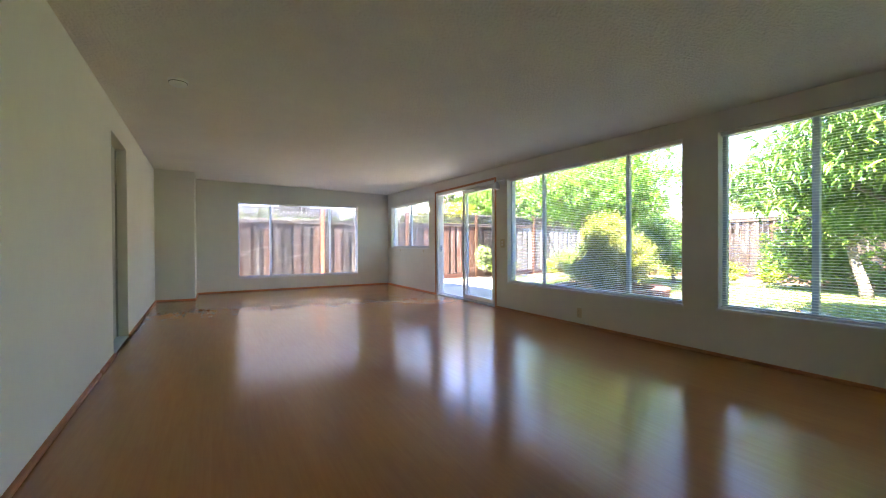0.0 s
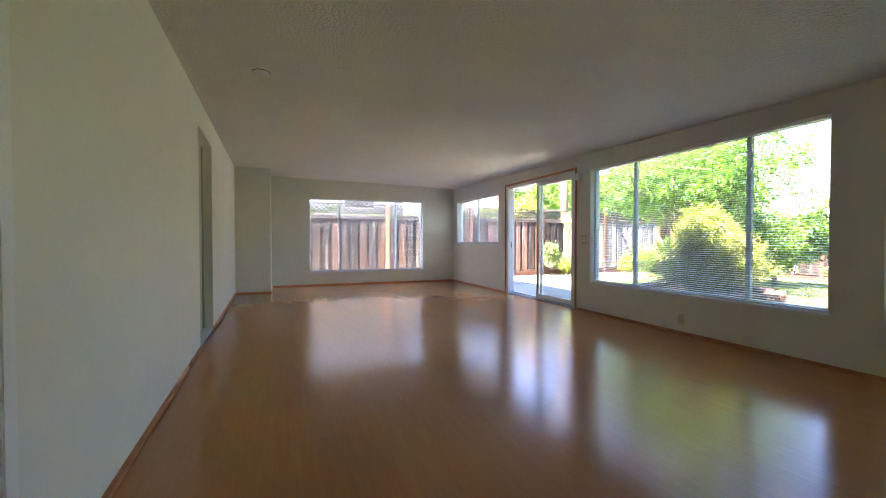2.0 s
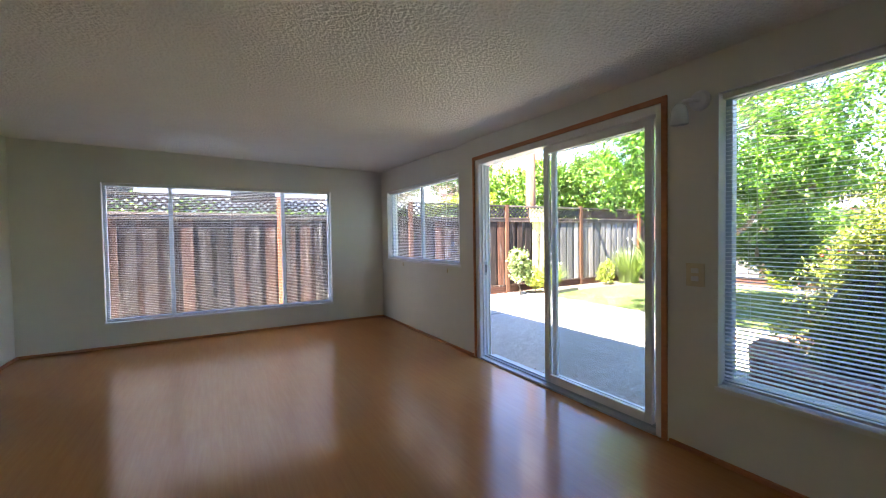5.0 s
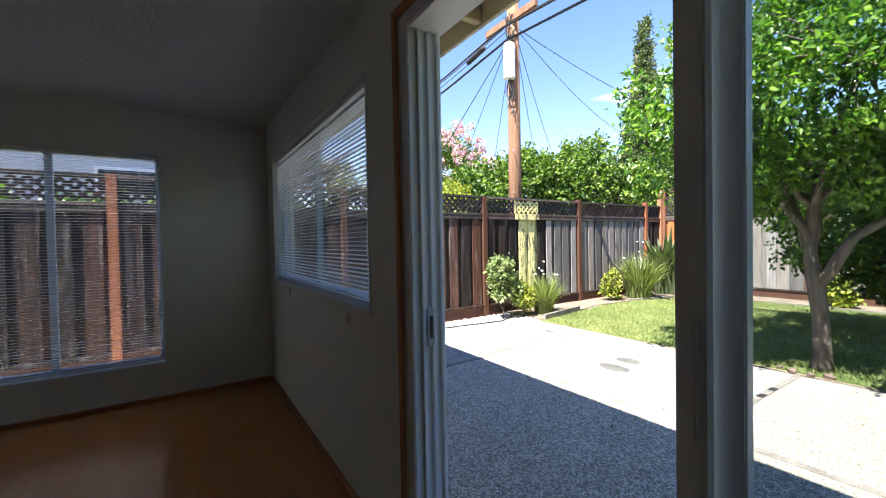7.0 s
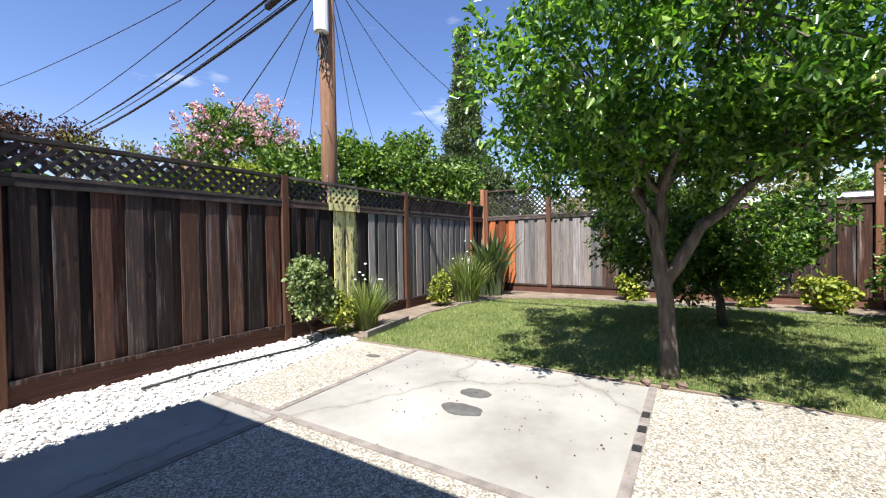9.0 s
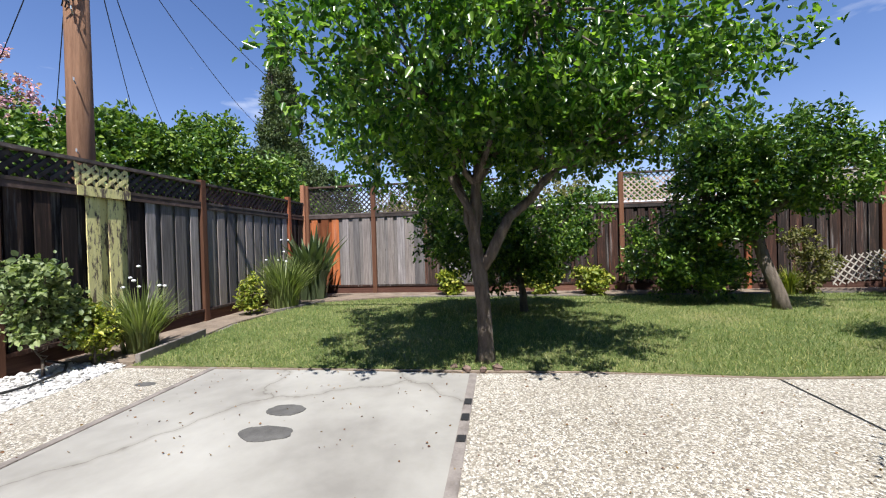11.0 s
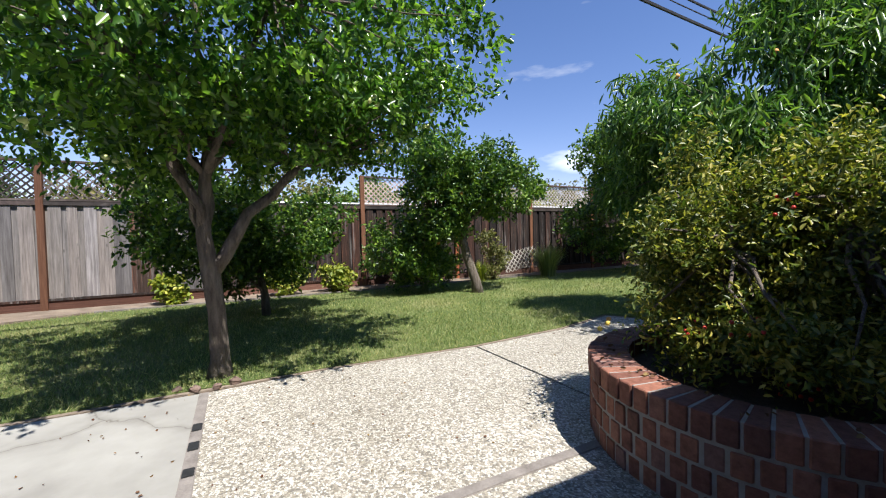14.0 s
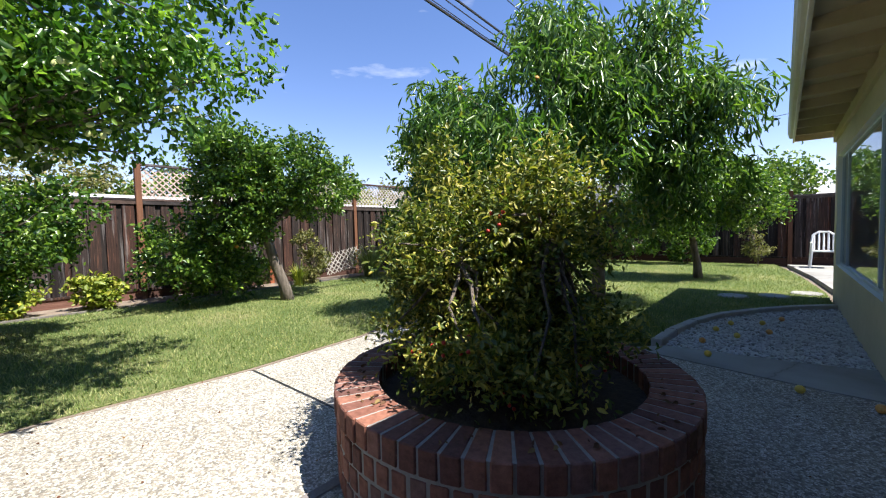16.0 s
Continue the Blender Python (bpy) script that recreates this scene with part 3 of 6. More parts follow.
def window(name, axis, face, deep, o, mullions, label):
    """A sliding window in an opening: sill, frame, mullions and panes. face: the inner wall face; deep: the way outwards."""
    u0, u1, z0, z1 = o
    a, b = face + 0.07, face + 0.12
    mid = ((face + 0.1), (u0 + u1) / 2, z0) if axis == "x" else ((u0 + u1) / 2, face + 0.1, z0)
    th = thing(name, mid, label, "window", kind="structure")
    fw = 0.035
    for n_, q in (("frame_bottom", (u0, u1, z0, z0 + fw)), ("frame_top", (u0, u1, z1 - fw, z1)), ("frame_side", (u0, u0 + fw, z0 + fw, z1 - fw)), ("frame_side", (u1 - fw, u1, z0 + fw, z1 - fw))):
        part(n_, bar(axis, a, b, *q), M_ALU, th, bevel=0.003)
    for m_ in mullions:
        part("mullion", bar(axis, a + 0.004, b - 0.004, m_ - 0.022, m_ + 0.022, z0 + fw, z1 - fw), M_ALU, th, bevel=0.003)
    edges = [u0 + fw, *mullions, u1 - fw]
    for p0, p1 in zip(edges, edges[1:]):
        pn = part("pane", bar(axis, face + 0.098, face + 0.102, p0 + 0.015, p1 - 0.015, z0 + fw, z1 - fw), M_GLASS, th)
        pn.visible_shadow = False
    part("window_sill", bar(axis, face - 0.014, face + 0.07, u0 - 0.012, u1 + 0.012, z0 - 0.022, z0 + 0.002), M_WHITE, th, "narrow white painted sill", bevel=0.003)
    for q in ((u0, u0 + 0.004, z0 + 0.002, z1), (u1 - 0.004, u1, z0 + 0.002, z1), (u0, u1, z1 - 0.004, z1)):
        part("reveal_lining", bar(axis, face - 0.004, face + 0.07, *q), M_WHITE, th)
    return th


window("window_1", "x", XW, 1, W_SOUTH, (-1.06, 1.28), "three-pane aluminium sliding window onto the garden")
window("window_2", "x", XW, 1, W_MID, (2.87, 4.18), "three-pane aluminium sliding window onto the garden")
window("window_3", "x", XW, 1, W_SMALL, (8.55,), "small two-pane aluminium sliding window with blind")
window("window_4", "y", YB, 1, W_BACK, (0.88, 2.22), "wide three-pane aluminium window facing a timber fence")


def blind(axis, face, o, tilt, label, cords):
    """A lowered venetian blind: headrail, slats, bottom rail, ladder cords and pull cords."""
    u0, u1, z0, z1 = o[0] + 0.012, o[1] - 0.012, o[2] + 0.012, o[3] - 0.006
    c = face + 0.034
    mid = (c, (u0 + u1) / 2, z1) if axis == "x" else ((u0 + u1) / 2, c, z1)
    th = thing("venetian_blind", mid, label, "blind", "window blinds")
    part("headrail", bar(axis, c - 0.014, c + 0.014, u0, u1, z1 - 0.03, z1), M_WHITE, th, bevel=0.002)
    part("bottom_rail", bar(axis, c - 0.012, c + 0.012, u0, u1, z0, z0 + 0.014), M_WHITE, th, bevel=0.002)
    n_ = int((z1 - z0 - 0.06) / 0.0215)
    L = u1 - u0 - 0.01
    sl = Geo()
    w, h = 0.0125, 0.0009
    prof = [(-w, -h), (0, h), (w, -h)]
    t_ = 0.0006
    for s in (-1, 1):
        for p, q in prof:
            sl.v.append((p, s * L / 2, q))
        for p, q in prof:
            sl.v.append((p, s * L / 2, q - t_))
    sl.f = [(0, 1, 7, 6), (1, 2, 8, 7), (4, 3, 9, 10), (5, 4, 10, 11), (0, 6, 9, 3), (2, 5, 11, 8), (0, 3, 4, 1), (1, 4, 5, 2), (6, 7, 10, 9), (7, 8, 11, 10)]
    sl.m = [0] * len(sl.f)
    me = sl.mesh("slat", M_SLAT)
    for i in range(n_):
        z = z0 + 0.03 + i * 0.0215
        sag = random.uniform(-1.5, 1.5)
        base = Matrix.Translation((mid[0], mid[1], z)) @ (Matrix.Identity(4) if axis == "x" else Matrix.Rotation(radians(90), 4, "Z"))
        piece("slat", me, th, base @ Matrix.Rotation(radians(tilt + sag), 4, "Y") @ Matrix.Rotation(radians(random.uniform(-0.06, 0.06)), 4, "X"))
    k = max(2, round((u1 - u0) / 0.6))
    for i in range(k + 1):
        u = u0 + 0.12 + (u1 - u0 - 0.24) * i / k
        for s in (-0.0125, 0.0125):
            p = (c + s, u) if axis == "x" else (u, c + s)
            part("ladder_cord", Geo().tube([(*p, z0 + 0.01), (*p, z1 - 0.02)], 0.0007, 4), M_SLAT, th)
    for u, drop in cords:
        p = (face - 0.006, u) if axis == "x" else (u, face - 0.006)
        g = Geo().tube([(*p, z1 - 0.02), (*p, z0 - drop)], 0.0014, 5)
        cord = part("pull_cord", g, M_SLAT, th)
        part("tassel", Geo().lathe((*p, z0 - drop - 0.05), [(0.004, 0.05), (0.008, 0.03), (0.009, 0.0)][::-1], 8), M_PLATE, cord)
    return th


blind("x", XW, W_SOUTH, -6, "white aluminium venetian blind with open slats", [(1.8, -0.7)])
blind("x", XW, W_MID, -6, "white aluminium venetian blind with open slats", [(4.7, -0.75), (2.35, -0.6)])
blind("x", XW, W_SMALL, -8, "white venetian blind on a small window, slats open", [(9.0, 0.045), (7.75, 0.06)])
blind("y", YB, W_BACK, 0, "white aluminium venetian blind with open slats", [])

# ---- sliding door ----
sd = thing("sliding_door", (XW + 0.08, 6.18, 0), "white-framed sliding glass door standing open, wood casing", "door", kind="structure")
d0, d1, dz0, dz1 = DOOR
for n_, q in (("jamb", (d1 - 0.06, d1, 0, dz1)), ("jamb", (d0, d0 + 0.045, 0, dz1)), ("head", (d0 + 0.045, d1 - 0.06, dz1 - 0.05, dz1))):
    part(n_, bar("x", XW + 0.005, XO - 0.02, *q), M_WHITE, sd, bevel=0.004)
for k_ in (0.045, 0.085, 0.125):
    part("jamb_rib", bar("x", XW + k_ - 0.006, XW + k_ + 0.006, d1 - 0.075, d1 - 0.06, 0.02, dz1 - 0.05), M_WHITE, sd, bevel=0.002)
thr = part("threshold", bar("x", XW - 0.004, XO + 0.03, d0 + 0.0451, d1 - 0.0601, -0.01, 0.018), M_ALU, sd, "worn aluminium track", bevel=0.002)
part("track_rail", bar("x", XW + 0.052, XW + 0.060, d0 + 0.05, d1 - 0.05, 0.018, 0.034), M_ALU, sd)
part("track_rail", bar("x", XW + 0.098, XW + 0.106, d0 + 0.05, d1 - 0.05, 0.018, 0.034), M_ALU, sd)
for a, u0, u1, nm in ((XW + 0.10, d0 + 0.05, d0 + 1.0, "fixed_panel"), (XW + 0.055, d0 + 0.09, d0 + 1.04, "moving_panel")):
    g = Geo()
    for q in ((u0, u0 + 0.05, 0.036, 1.985), (u1 - 0.05, u1, 0.036, 1.985), (u0 + 0.05, u1 - 0.05, 0.036, 0.10), (u0 + 0.05, u1 - 0.05, 1.93, 1.985)):
        g.box((a - 0.015, q[0], q[2]), (a + 0.015, q[1], q[3]))
    pn = part(nm, g, M_WHITE, sd, bevel=0.003)
    gl = part("pane", Geo().box((a - 0.003, u0 + 0.04, 0.09), (a + 0.003, u1 - 0.04, 1.94)), M_GLASS, pn)
    gl.visible_shadow = False
part("door_handle", Geo().box((XW + 0.028, d0 + 1.0, 0.90), (XW + 0.04, d0 + 1.03, 1.10)), M_WHITE, sd, bevel=0.004)
part("strike_plate", Geo().box((XW + 0.055, d1 - 0.080, 0.86), (XW + 0.085, d1 - 0.0755, 1.0)), M_ALU, sd, "small metal strike plate", bevel=0.002)
part("strike_plate", Geo().box((XW + 0.064, d1 - 0.083, 0.89), (XW + 0.076, d1 - 0.0801, 0.97)), M_BLACK, sd)
for q in ((d0 - 0.035, d0, 0, dz1 + 0.035), (d1, d1 + 0.03, 0, dz1 + 0.035), (d0, d1, dz1, dz1 + 0.035)):
    part("casing", bar("x", XW - 0.012, XW + 0.004, *q), M_TRIM, sd, "reddish-brown wood casing", bevel=0.003)

# recessed door in the west wall
ld = thing("door_2", (left_x(5.1) - 0.12, 5.1, 0), "closed grey painted door set deep in the wall", "door", kind="structure")
a0, a1 = left_x(LDOOR[0]), left_x(LDOOR[1])
g = Geo().add([(a0 - 0.14, LDOOR[0], 0.02), (a0 - 0.10, LDOOR[0], 0.02), (a1 - 0.10, LDOOR[1], 0.02), (a1 - 0.14, LDOOR[1], 0.02), (a0 - 0.14, LDOOR[0], 2.06), (a0 - 0.10, LDOOR[0], 2.06), (a1 - 0.10, LDOOR[1], 2.06), (a1 - 0.14, LDOOR[1], 2.06)],
              [(3, 2, 1, 0), (4, 5, 6, 7), (0, 1, 5, 4), (1, 2, 6, 5), (2, 3, 7, 6), (3, 0, 4, 7)])
part("door_leaf", g, M_DOORGREY, ld)
part("threshold", Geo().add([(a0 - 0.14, LDOOR[0], 0), (a0 - 0.003, LDOOR[0], 0), (a1 - 0.003, LDOOR[1], 0), (a1 - 0.14, LDOOR[1], 0), (a0 - 0.14, LDOOR[0], 0.02), (a0 - 0.003, LDOOR[0], 0.012), (a1 - 0.003, LDOOR[1], 0.012), (a1 - 0.14, LDOOR[1], 0.02)],
                           [(3, 2, 1, 0), (4, 5, 6, 7), (0, 1, 5, 4), (1, 2, 6, 5), (2, 3, 7, 6), (3, 0, 4, 7)]), M_ALU, ld, "dull metal threshold")
part("door_stop", Geo().box((a1 - 0.10, LDOOR[1] - 0.03, 0.02), (a1 - 0.085, LDOOR[1], 2.04)), M_DOORGREY, ld)

# glazed door near the start
gd = thing("door_3", (left_x(0.7) - 0.1, 0.7, 0), "white framed glass patio door to a dark room", "door", kind="structure")
b1 = GDOOR[1]
xg = left_x(b1)
part("casing", Geo().box((xg - 0.003, b1, 0), (xg + 0.014, b1 + 0.055, 2.1)), M_WHITE, gd, bevel=0.004)
part("jamb", Geo().box((xg - 0.05, b1 - 0.055, 0), (xg - 0.002, b1 - 0.001, 2.05)), M_WHITE, gd, bevel=0.004)
part("stile", Geo().box((xg - 0.10, b1 - 0.13, 0.01), (xg - 0.06, b1 - 0.057, 2.04)), M_WHITE, gd, bevel=0.003)
part("gasket", Geo().box((xg - 0.092, b1 - 0.15, 0.01), (xg - 0.068, b1 - 0.131, 2.04)), M_BLACK, gd)
part("pane", Geo().box((xg - 0.083, GDOOR[0], 0.01), (xg - 0.077, b1 - 0.15, 2.04)), M_GLASS, gd)
gv = Geo()
gv.box((-2.6, -1.0, -0.1), (-2.5, 6.5, 2.7)).box((-2.5, -1.0, -0.1), (-0.95, -0.9, 2.7)).box((-2.5, -1.0, 2.65), (-1.0, 6.5, 2.7)).box((-2.5, -1.0, -0.1), (-1.0, 6.5, 0.0)).box((-2.5, 6.4, 0), (-1.3, 6.5, 2.7))
solo("wall_hall", gv, M_WALL, (0, 0, 0), "dim hall behind the west wall", "wall", kind="structure")


# ---- foliage ----
def leaf_mesh(name, pts, dirs, length, width, mt, droop=0.3, fold=0.25, vary=0.35, oval=True):
    """Leaves at pts, pointing along dirs; each is a folded oval of four or six corners."""
    n_ = len(pts)
    rs = np.random.RandomState(n_ % 9973)
    d = dirs / (np.linalg.norm(dirs, axis=1, keepdims=True) + 1e-9)
    d[:, 2] -= droop * rs.rand(n_)
    d /= np.linalg.norm(d, axis=1, keepdims=True)
    r = rs.normal(size=(n_, 3)) + np.array((0, 0, 0.8))
    s = np.cross(d, r)
    s /= np.linalg.norm(s, axis=1, keepdims=True) + 1e-9
    up = np.cross(s, d)
    L = (length * (1 - vary + 2 * vary * rs.rand(n_)))[:, None]
    W = L * width / length
    if oval:
        cols = [pts, pts + d * L * 0.3 - s * W * 0.5 + up * W * fold, pts + d * L * 0.7 - s * W * 0.42 + up * W * fold, pts + d * L - up * L * 0.1,
                pts + d * L * 0.7 + s * W * 0.42 + up * W * fold, pts + d * L * 0.3 + s * W * 0.5 + up * W * fold]
        v = np.stack(cols, 1).reshape(-1, 3)
        b = np.arange(n_)[:, None] * 6
        f = np.concatenate([b + np.array([[0, 1, 2, 3]]), b + np.array([[0, 3, 4, 5]])], 1).reshape(-1, 4)
        k = 4
    else:
        cols = [pts - s * W * 0.5, pts + s * W * 0.5, pts + d * L]
        v = np.stack(cols, 1).reshape(-1, 3)
        f = np.arange(n_ * 3).reshape(-1, 3)
        k = 3
    me = bpy.data.meshes.new(name)
    me.vertices.add(len(v))
    me.vertices.foreach_set("co", v.astype(np.float32).ravel())
    me.loops.add(f.size)
    me.loops.foreach_set("vertex_index", f.astype(np.int32).ravel())
    me.polygons.add(len(f))
    me.polygons.foreach_set("loop_start", np.arange(0, f.size, k, dtype=np.int32))
    me.polygons.foreach_set("loop_total", np.full(len(f), k, dtype=np.int32))
    me.materials.append(mt)
    me.update(calc_edges=True)
    me.validate()
    return me


def lobe_points(lobes, count, rs, shell=0.55):
    """Points in a union of ellipsoids, denser towards their skins. Returns points and outward ways."""
    vol = np.array([l[3] * l[4] * l[5] for l in lobes]) ** 0.8
    pick = rs.choice(len(lobes), count, p=vol / vol.sum())
    L = np.array(lobes)[pick]
    d = rs.normal(size=(count, 3))
    d /= np.linalg.norm(d, axis=1, keepdims=True)
    r = shell + (1 - shell) * rs.rand(count) ** 0.7
    r *= 1 + 0.13 * np.sin(d[:, 0] * 7 + L[:, 0] * 3) * np.cos(d[:, 1] * 6 + d[:, 2] * 5)
    return L[:, :3] + d * L[:, 3:6] * r[:, None], d


def lumps(lobes, rs, count=9):
    """Each lobe broken into smaller boughs round its skin, with a thinner heart."""
    out = []
    for x, y, z, a, b, c in lobes:
        out.append((x, y, z, a * 0.84, b * 0.84, c * 0.84))
        for i in range(count):
            d = rs.normal(size=3)
            d /= np.linalg.norm(d)
            k = rs.uniform(0.30, 0.46)
            r = rs.uniform(0.64, 0.84)
            out.append((x + d[0] * a * r, y + d[1] * b * r, z + d[2] * c * r, a * k, b * k, c * k))
    return out


def leafy(lobes, clumps, per, spread, seed, shell=0.55):
    """Leaf places in clumps along short shoots."""
    rs = np.random.RandomState(seed)
    lobes = lumps(lobes, rs)
    c, d = lobe_points(lobes, clumps, rs, shell)
    way = d * 0.8 + rs.normal(size=d.shape) * 0.5 + np.array((0, 0, 0.1))
    way /= np.linalg.norm(way, axis=1, keepdims=True)
    t = rs.rand(clumps, per, 1)
    pts = c[:, None, :] + way[:, None, :] * (t - 0.5) * spread * 2 + rs.normal(size=(clumps, per, 3)) * spread * 0.35
    dirs = way[:, None, :] * 0.5 + rs.normal(size=(clumps, per, 3)) * 0.8
    return pts.reshape(-1, 3), dirs.reshape(-1, 3), c


def limb_path(a, b, rs, sag=0.15, n_=6):
    a, b = Vector(a), Vector(b)
    out = []
    for i in range(n_ + 1):
        t = i / n_
        p = a.lerp(b, t)
        w = math.sin(t * math.pi) * sag
        out.append(p + Vector((rs.uniform(-1, 1), rs.uniform(-1, 1), rs.uniform(0, 1))) * w * 0.5)
    return out


def tree(name, base, label, category, trunk, forks, lobes, clumps, per, spread, leaf, lmat, seed, bark=M_BARK, twigs=60, group="", droop=0.3, shell=0.55, fruit=None):
    """trunk: points and radii; forks: (start point index, end, r0, r1); lobes of the crown; leaf: (length, width)."""
    rs = random.Random(seed)
    th = thing(name, base, label, category, group)
    if trunk:
        g = Geo()
        g.smooth = True
        g.tube([p for p, r in trunk], [r for p, r in trunk], 12)
        part("trunk", g, bark, th)
        for i, end, r0, r1 in forks:
            path = limb_path(trunk[i][0], end, rs)
            g = Geo()
            g.smooth = True
            g.tube(path, [r0 + (r1 - r0) * k / (len(path) - 1) for k in range(len(path))], 8)
            part("limb", g, bark, th)
    pts, dirs, cl = leafy(lobes, clumps, per, spread, seed, shell)
    if twigs and forks:
        g = Geo()
        g.smooth = True
        for c in cl[:twigs]:
            e = min((f[1] for f in forks), key=lambda q: (Vector(q) - Vector(c)).length)
            path = limb_path(e, Vector(c), rs, 0.1, 3)
            g.tube(path, [0.014, 0.010, 0.007, 0.004], 5, cap=False)
        part("branchwork", g, bark, th, kind="stuff")
    o = np.array(base)
    ob = new("crown", leaf_mesh("crown", pts - o, dirs, leaf[0], leaf[1], lmat, droop))
    ob.parent = th
    if fruit:
        n_, r, fm, squash = fruit
        me = Geo().ball((0, 0, 0), r, squash=squash)
        me.smooth = True
        me = me.mesh("fruit", fm)
        far = np.linalg.norm(cl - cl.mean(axis=0), axis=1)
        outer = cl[far > np.percentile(far, 55)]
        for i in range(n_):
            c = Vector(outer[(i // 5) * 7 % len(outer)] if n_ > 60 else cl[i * 3 % len(cl)])
            piece("fruit", me, th, Matrix.Translation(c + Vector((rs.uniform(-1, 1), rs.uniform(-1, 1), rs.uniform(-1, 0.2))) * 0.07) @ Matrix.Rotation(rs.uniform(0, 6), 4, "X"))
    return th


M_JFRUIT = mottled("green_jujube_skin", (0.45, 0.52, 0.17), (0.60, 0.62, 0.27), 30, 0.35)
M_PEACHFRUIT = mottled("ripe_peach_skin", (0.62, 0.24, 0.06), (0.75, 0.42, 0.12), 20, 0.6)
G0 = GROUND
tree("jujube_tree", (8.31, 7.13, G0), "young shade tree with glossy green leaves and pale green fruit", "tree",
     [((8.31, 7.13, G0 - 0.05), 0.115), ((8.30, 7.12, 0.02), 0.075), ((8.29, 7.13, 0.40), 0.066), ((8.27, 7.16, 0.72), 0.072), ((8.25, 7.20, 1.05), 0.055), ((8.22, 7.17, 1.5), 0.044), ((8.2, 7.1, 2.0), 0.032)],
     [(3, (8.25, 6.45, 1.62), 0.060, 0.030), (4, (8.0, 7.45, 2.0), 0.040, 0.018), (4, (8.5, 6.95, 2.2), 0.040, 0.018), (5, (7.6, 7.5, 2.1), 0.026, 0.012), (5, (8.8, 7.7, 2.1), 0.026, 0.012), (5, (7.5, 6.7, 2.6), 0.03, 0.012), (5, (8.9, 6.5, 2.7), 0.03, 0.012), (6, (8.2, 7.3, 3.4), 0.03, 0.01), (4, (8.3, 7.45, 1.8), 0.034, 0.018)],
     [(8.2, 7.1, 2.75, 1.45, 1.6, 1.1), (7.6, 6.2, 2.35, 1.0, 1.15, 0.85), (8.4, 5.5, 2.5, 1.0, 0.9, 0.8), (7.5, 7.6, 2.5, 1.0, 1.0, 0.9), (8.7, 7.9, 2.2, 1.1, 0.9, 0.8), (8.3, 6.8, 3.7, 1.3, 1.6, 0.9), (9.3, 6.7, 2.4, 0.9, 1.3, 0.8), (8.3, 6.8, 2.0, 0.9, 1.2, 0.42), (9.5, 8.4, 2.4, 0.9, 0.9, 0.8), (8.0, 7.6, 2.0, 0.9, 0.9, 0.38), (8.2, 6.1, 2.0, 0.9, 0.8, 0.38), (6.95, 7.85, 2.15, 0.40, 0.45, 0.36), (6.95, 7.4, 2.7, 0.5, 0.5, 0.5), (8.15, 7.7, 1.72, 0.75, 0.7, 0.36), (8.3, 5.7, 1.85, 0.6, 0.6, 0.45), (9.0, 7.1, 1.75, 0.7, 0.9, 0.4)],
     1450, 30, 0.13, (0.062, 0.032), M_JUJUBE, 3, twigs=190, droop=0.75, fruit=(280, 0.021, M_JFRUIT, (0.85, 0.85, 1.15)))
tree("citrus_tree", (10.95, 6.6, G0), "low bushy citrus tree beside the fence", "tree",
     [((10.95, 6.6, G0 - 0.05), 0.07), ((10.93, 6.62, 0.2), 0.055), ((10.9, 6.7, 0.6), 0.05)], [(2, (10.8, 7.4, 1.1), 0.03, 0.01), (2, (11.1, 6.2, 1.1), 0.03, 0.01), (1, (10.9, 7.0, 0.7), 0.03, 0.01)],
     [(10.9, 7.5, 1.15, 0.9, 0.95, 0.7), (11.0, 6.4, 1.1, 0.9, 0.9, 0.75), (11.2, 6.9, 0.75, 0.8, 1.2, 0.5), (11.1, 5.8, 1.3, 0.6, 0.5, 0.5)], 1000, 20, 0.12, (0.070, 0.036), M_CITRUS, 5)
tree("citrus_tree", (11.12, 2.83, G0), "bushy citrus tree with a leaning whitewashed trunk", "tree",
     [((11.12, 2.83, G0 - 0.05), 0.13), ((11.14, 2.86, 0.1), 0.095), ((11.2, 3.02, 0.6), 0.085), ((11.25, 3.12, 1.1), 0.075), ((11.25, 3.1, 1.5), 0.05)], [(3, (11.2, 2.3, 1.9), 0.045, 0.015), (3, (11.2, 3.8, 1.8), 0.045, 0.015), (4, (11.2, 3.0, 2.4), 0.04, 0.01)],
     [(11.2, 3.0, 2.15, 1.1, 1.1, 0.75), (11.1, 2.2, 1.85, 0.95, 0.85, 0.65), (11.1, 3.6, 2.25, 0.9, 0.8, 0.65), (11.3, 3.7, 1.6, 0.85, 0.7, 0.7), (11.8, 4.1, 0.8, 0.7, 0.85, 0.75), (11.9, 3.6, 0.5, 0.6, 0.8, 0.5), (11.4, 3.7, 1.15, 0.65, 0.7, 0.5)], 1500, 20, 0.12, (0.070, 0.036), M_CITRUS, 7, fruit=(6, 0.035, M_PEACHFRUIT, (1, 1, 1)))
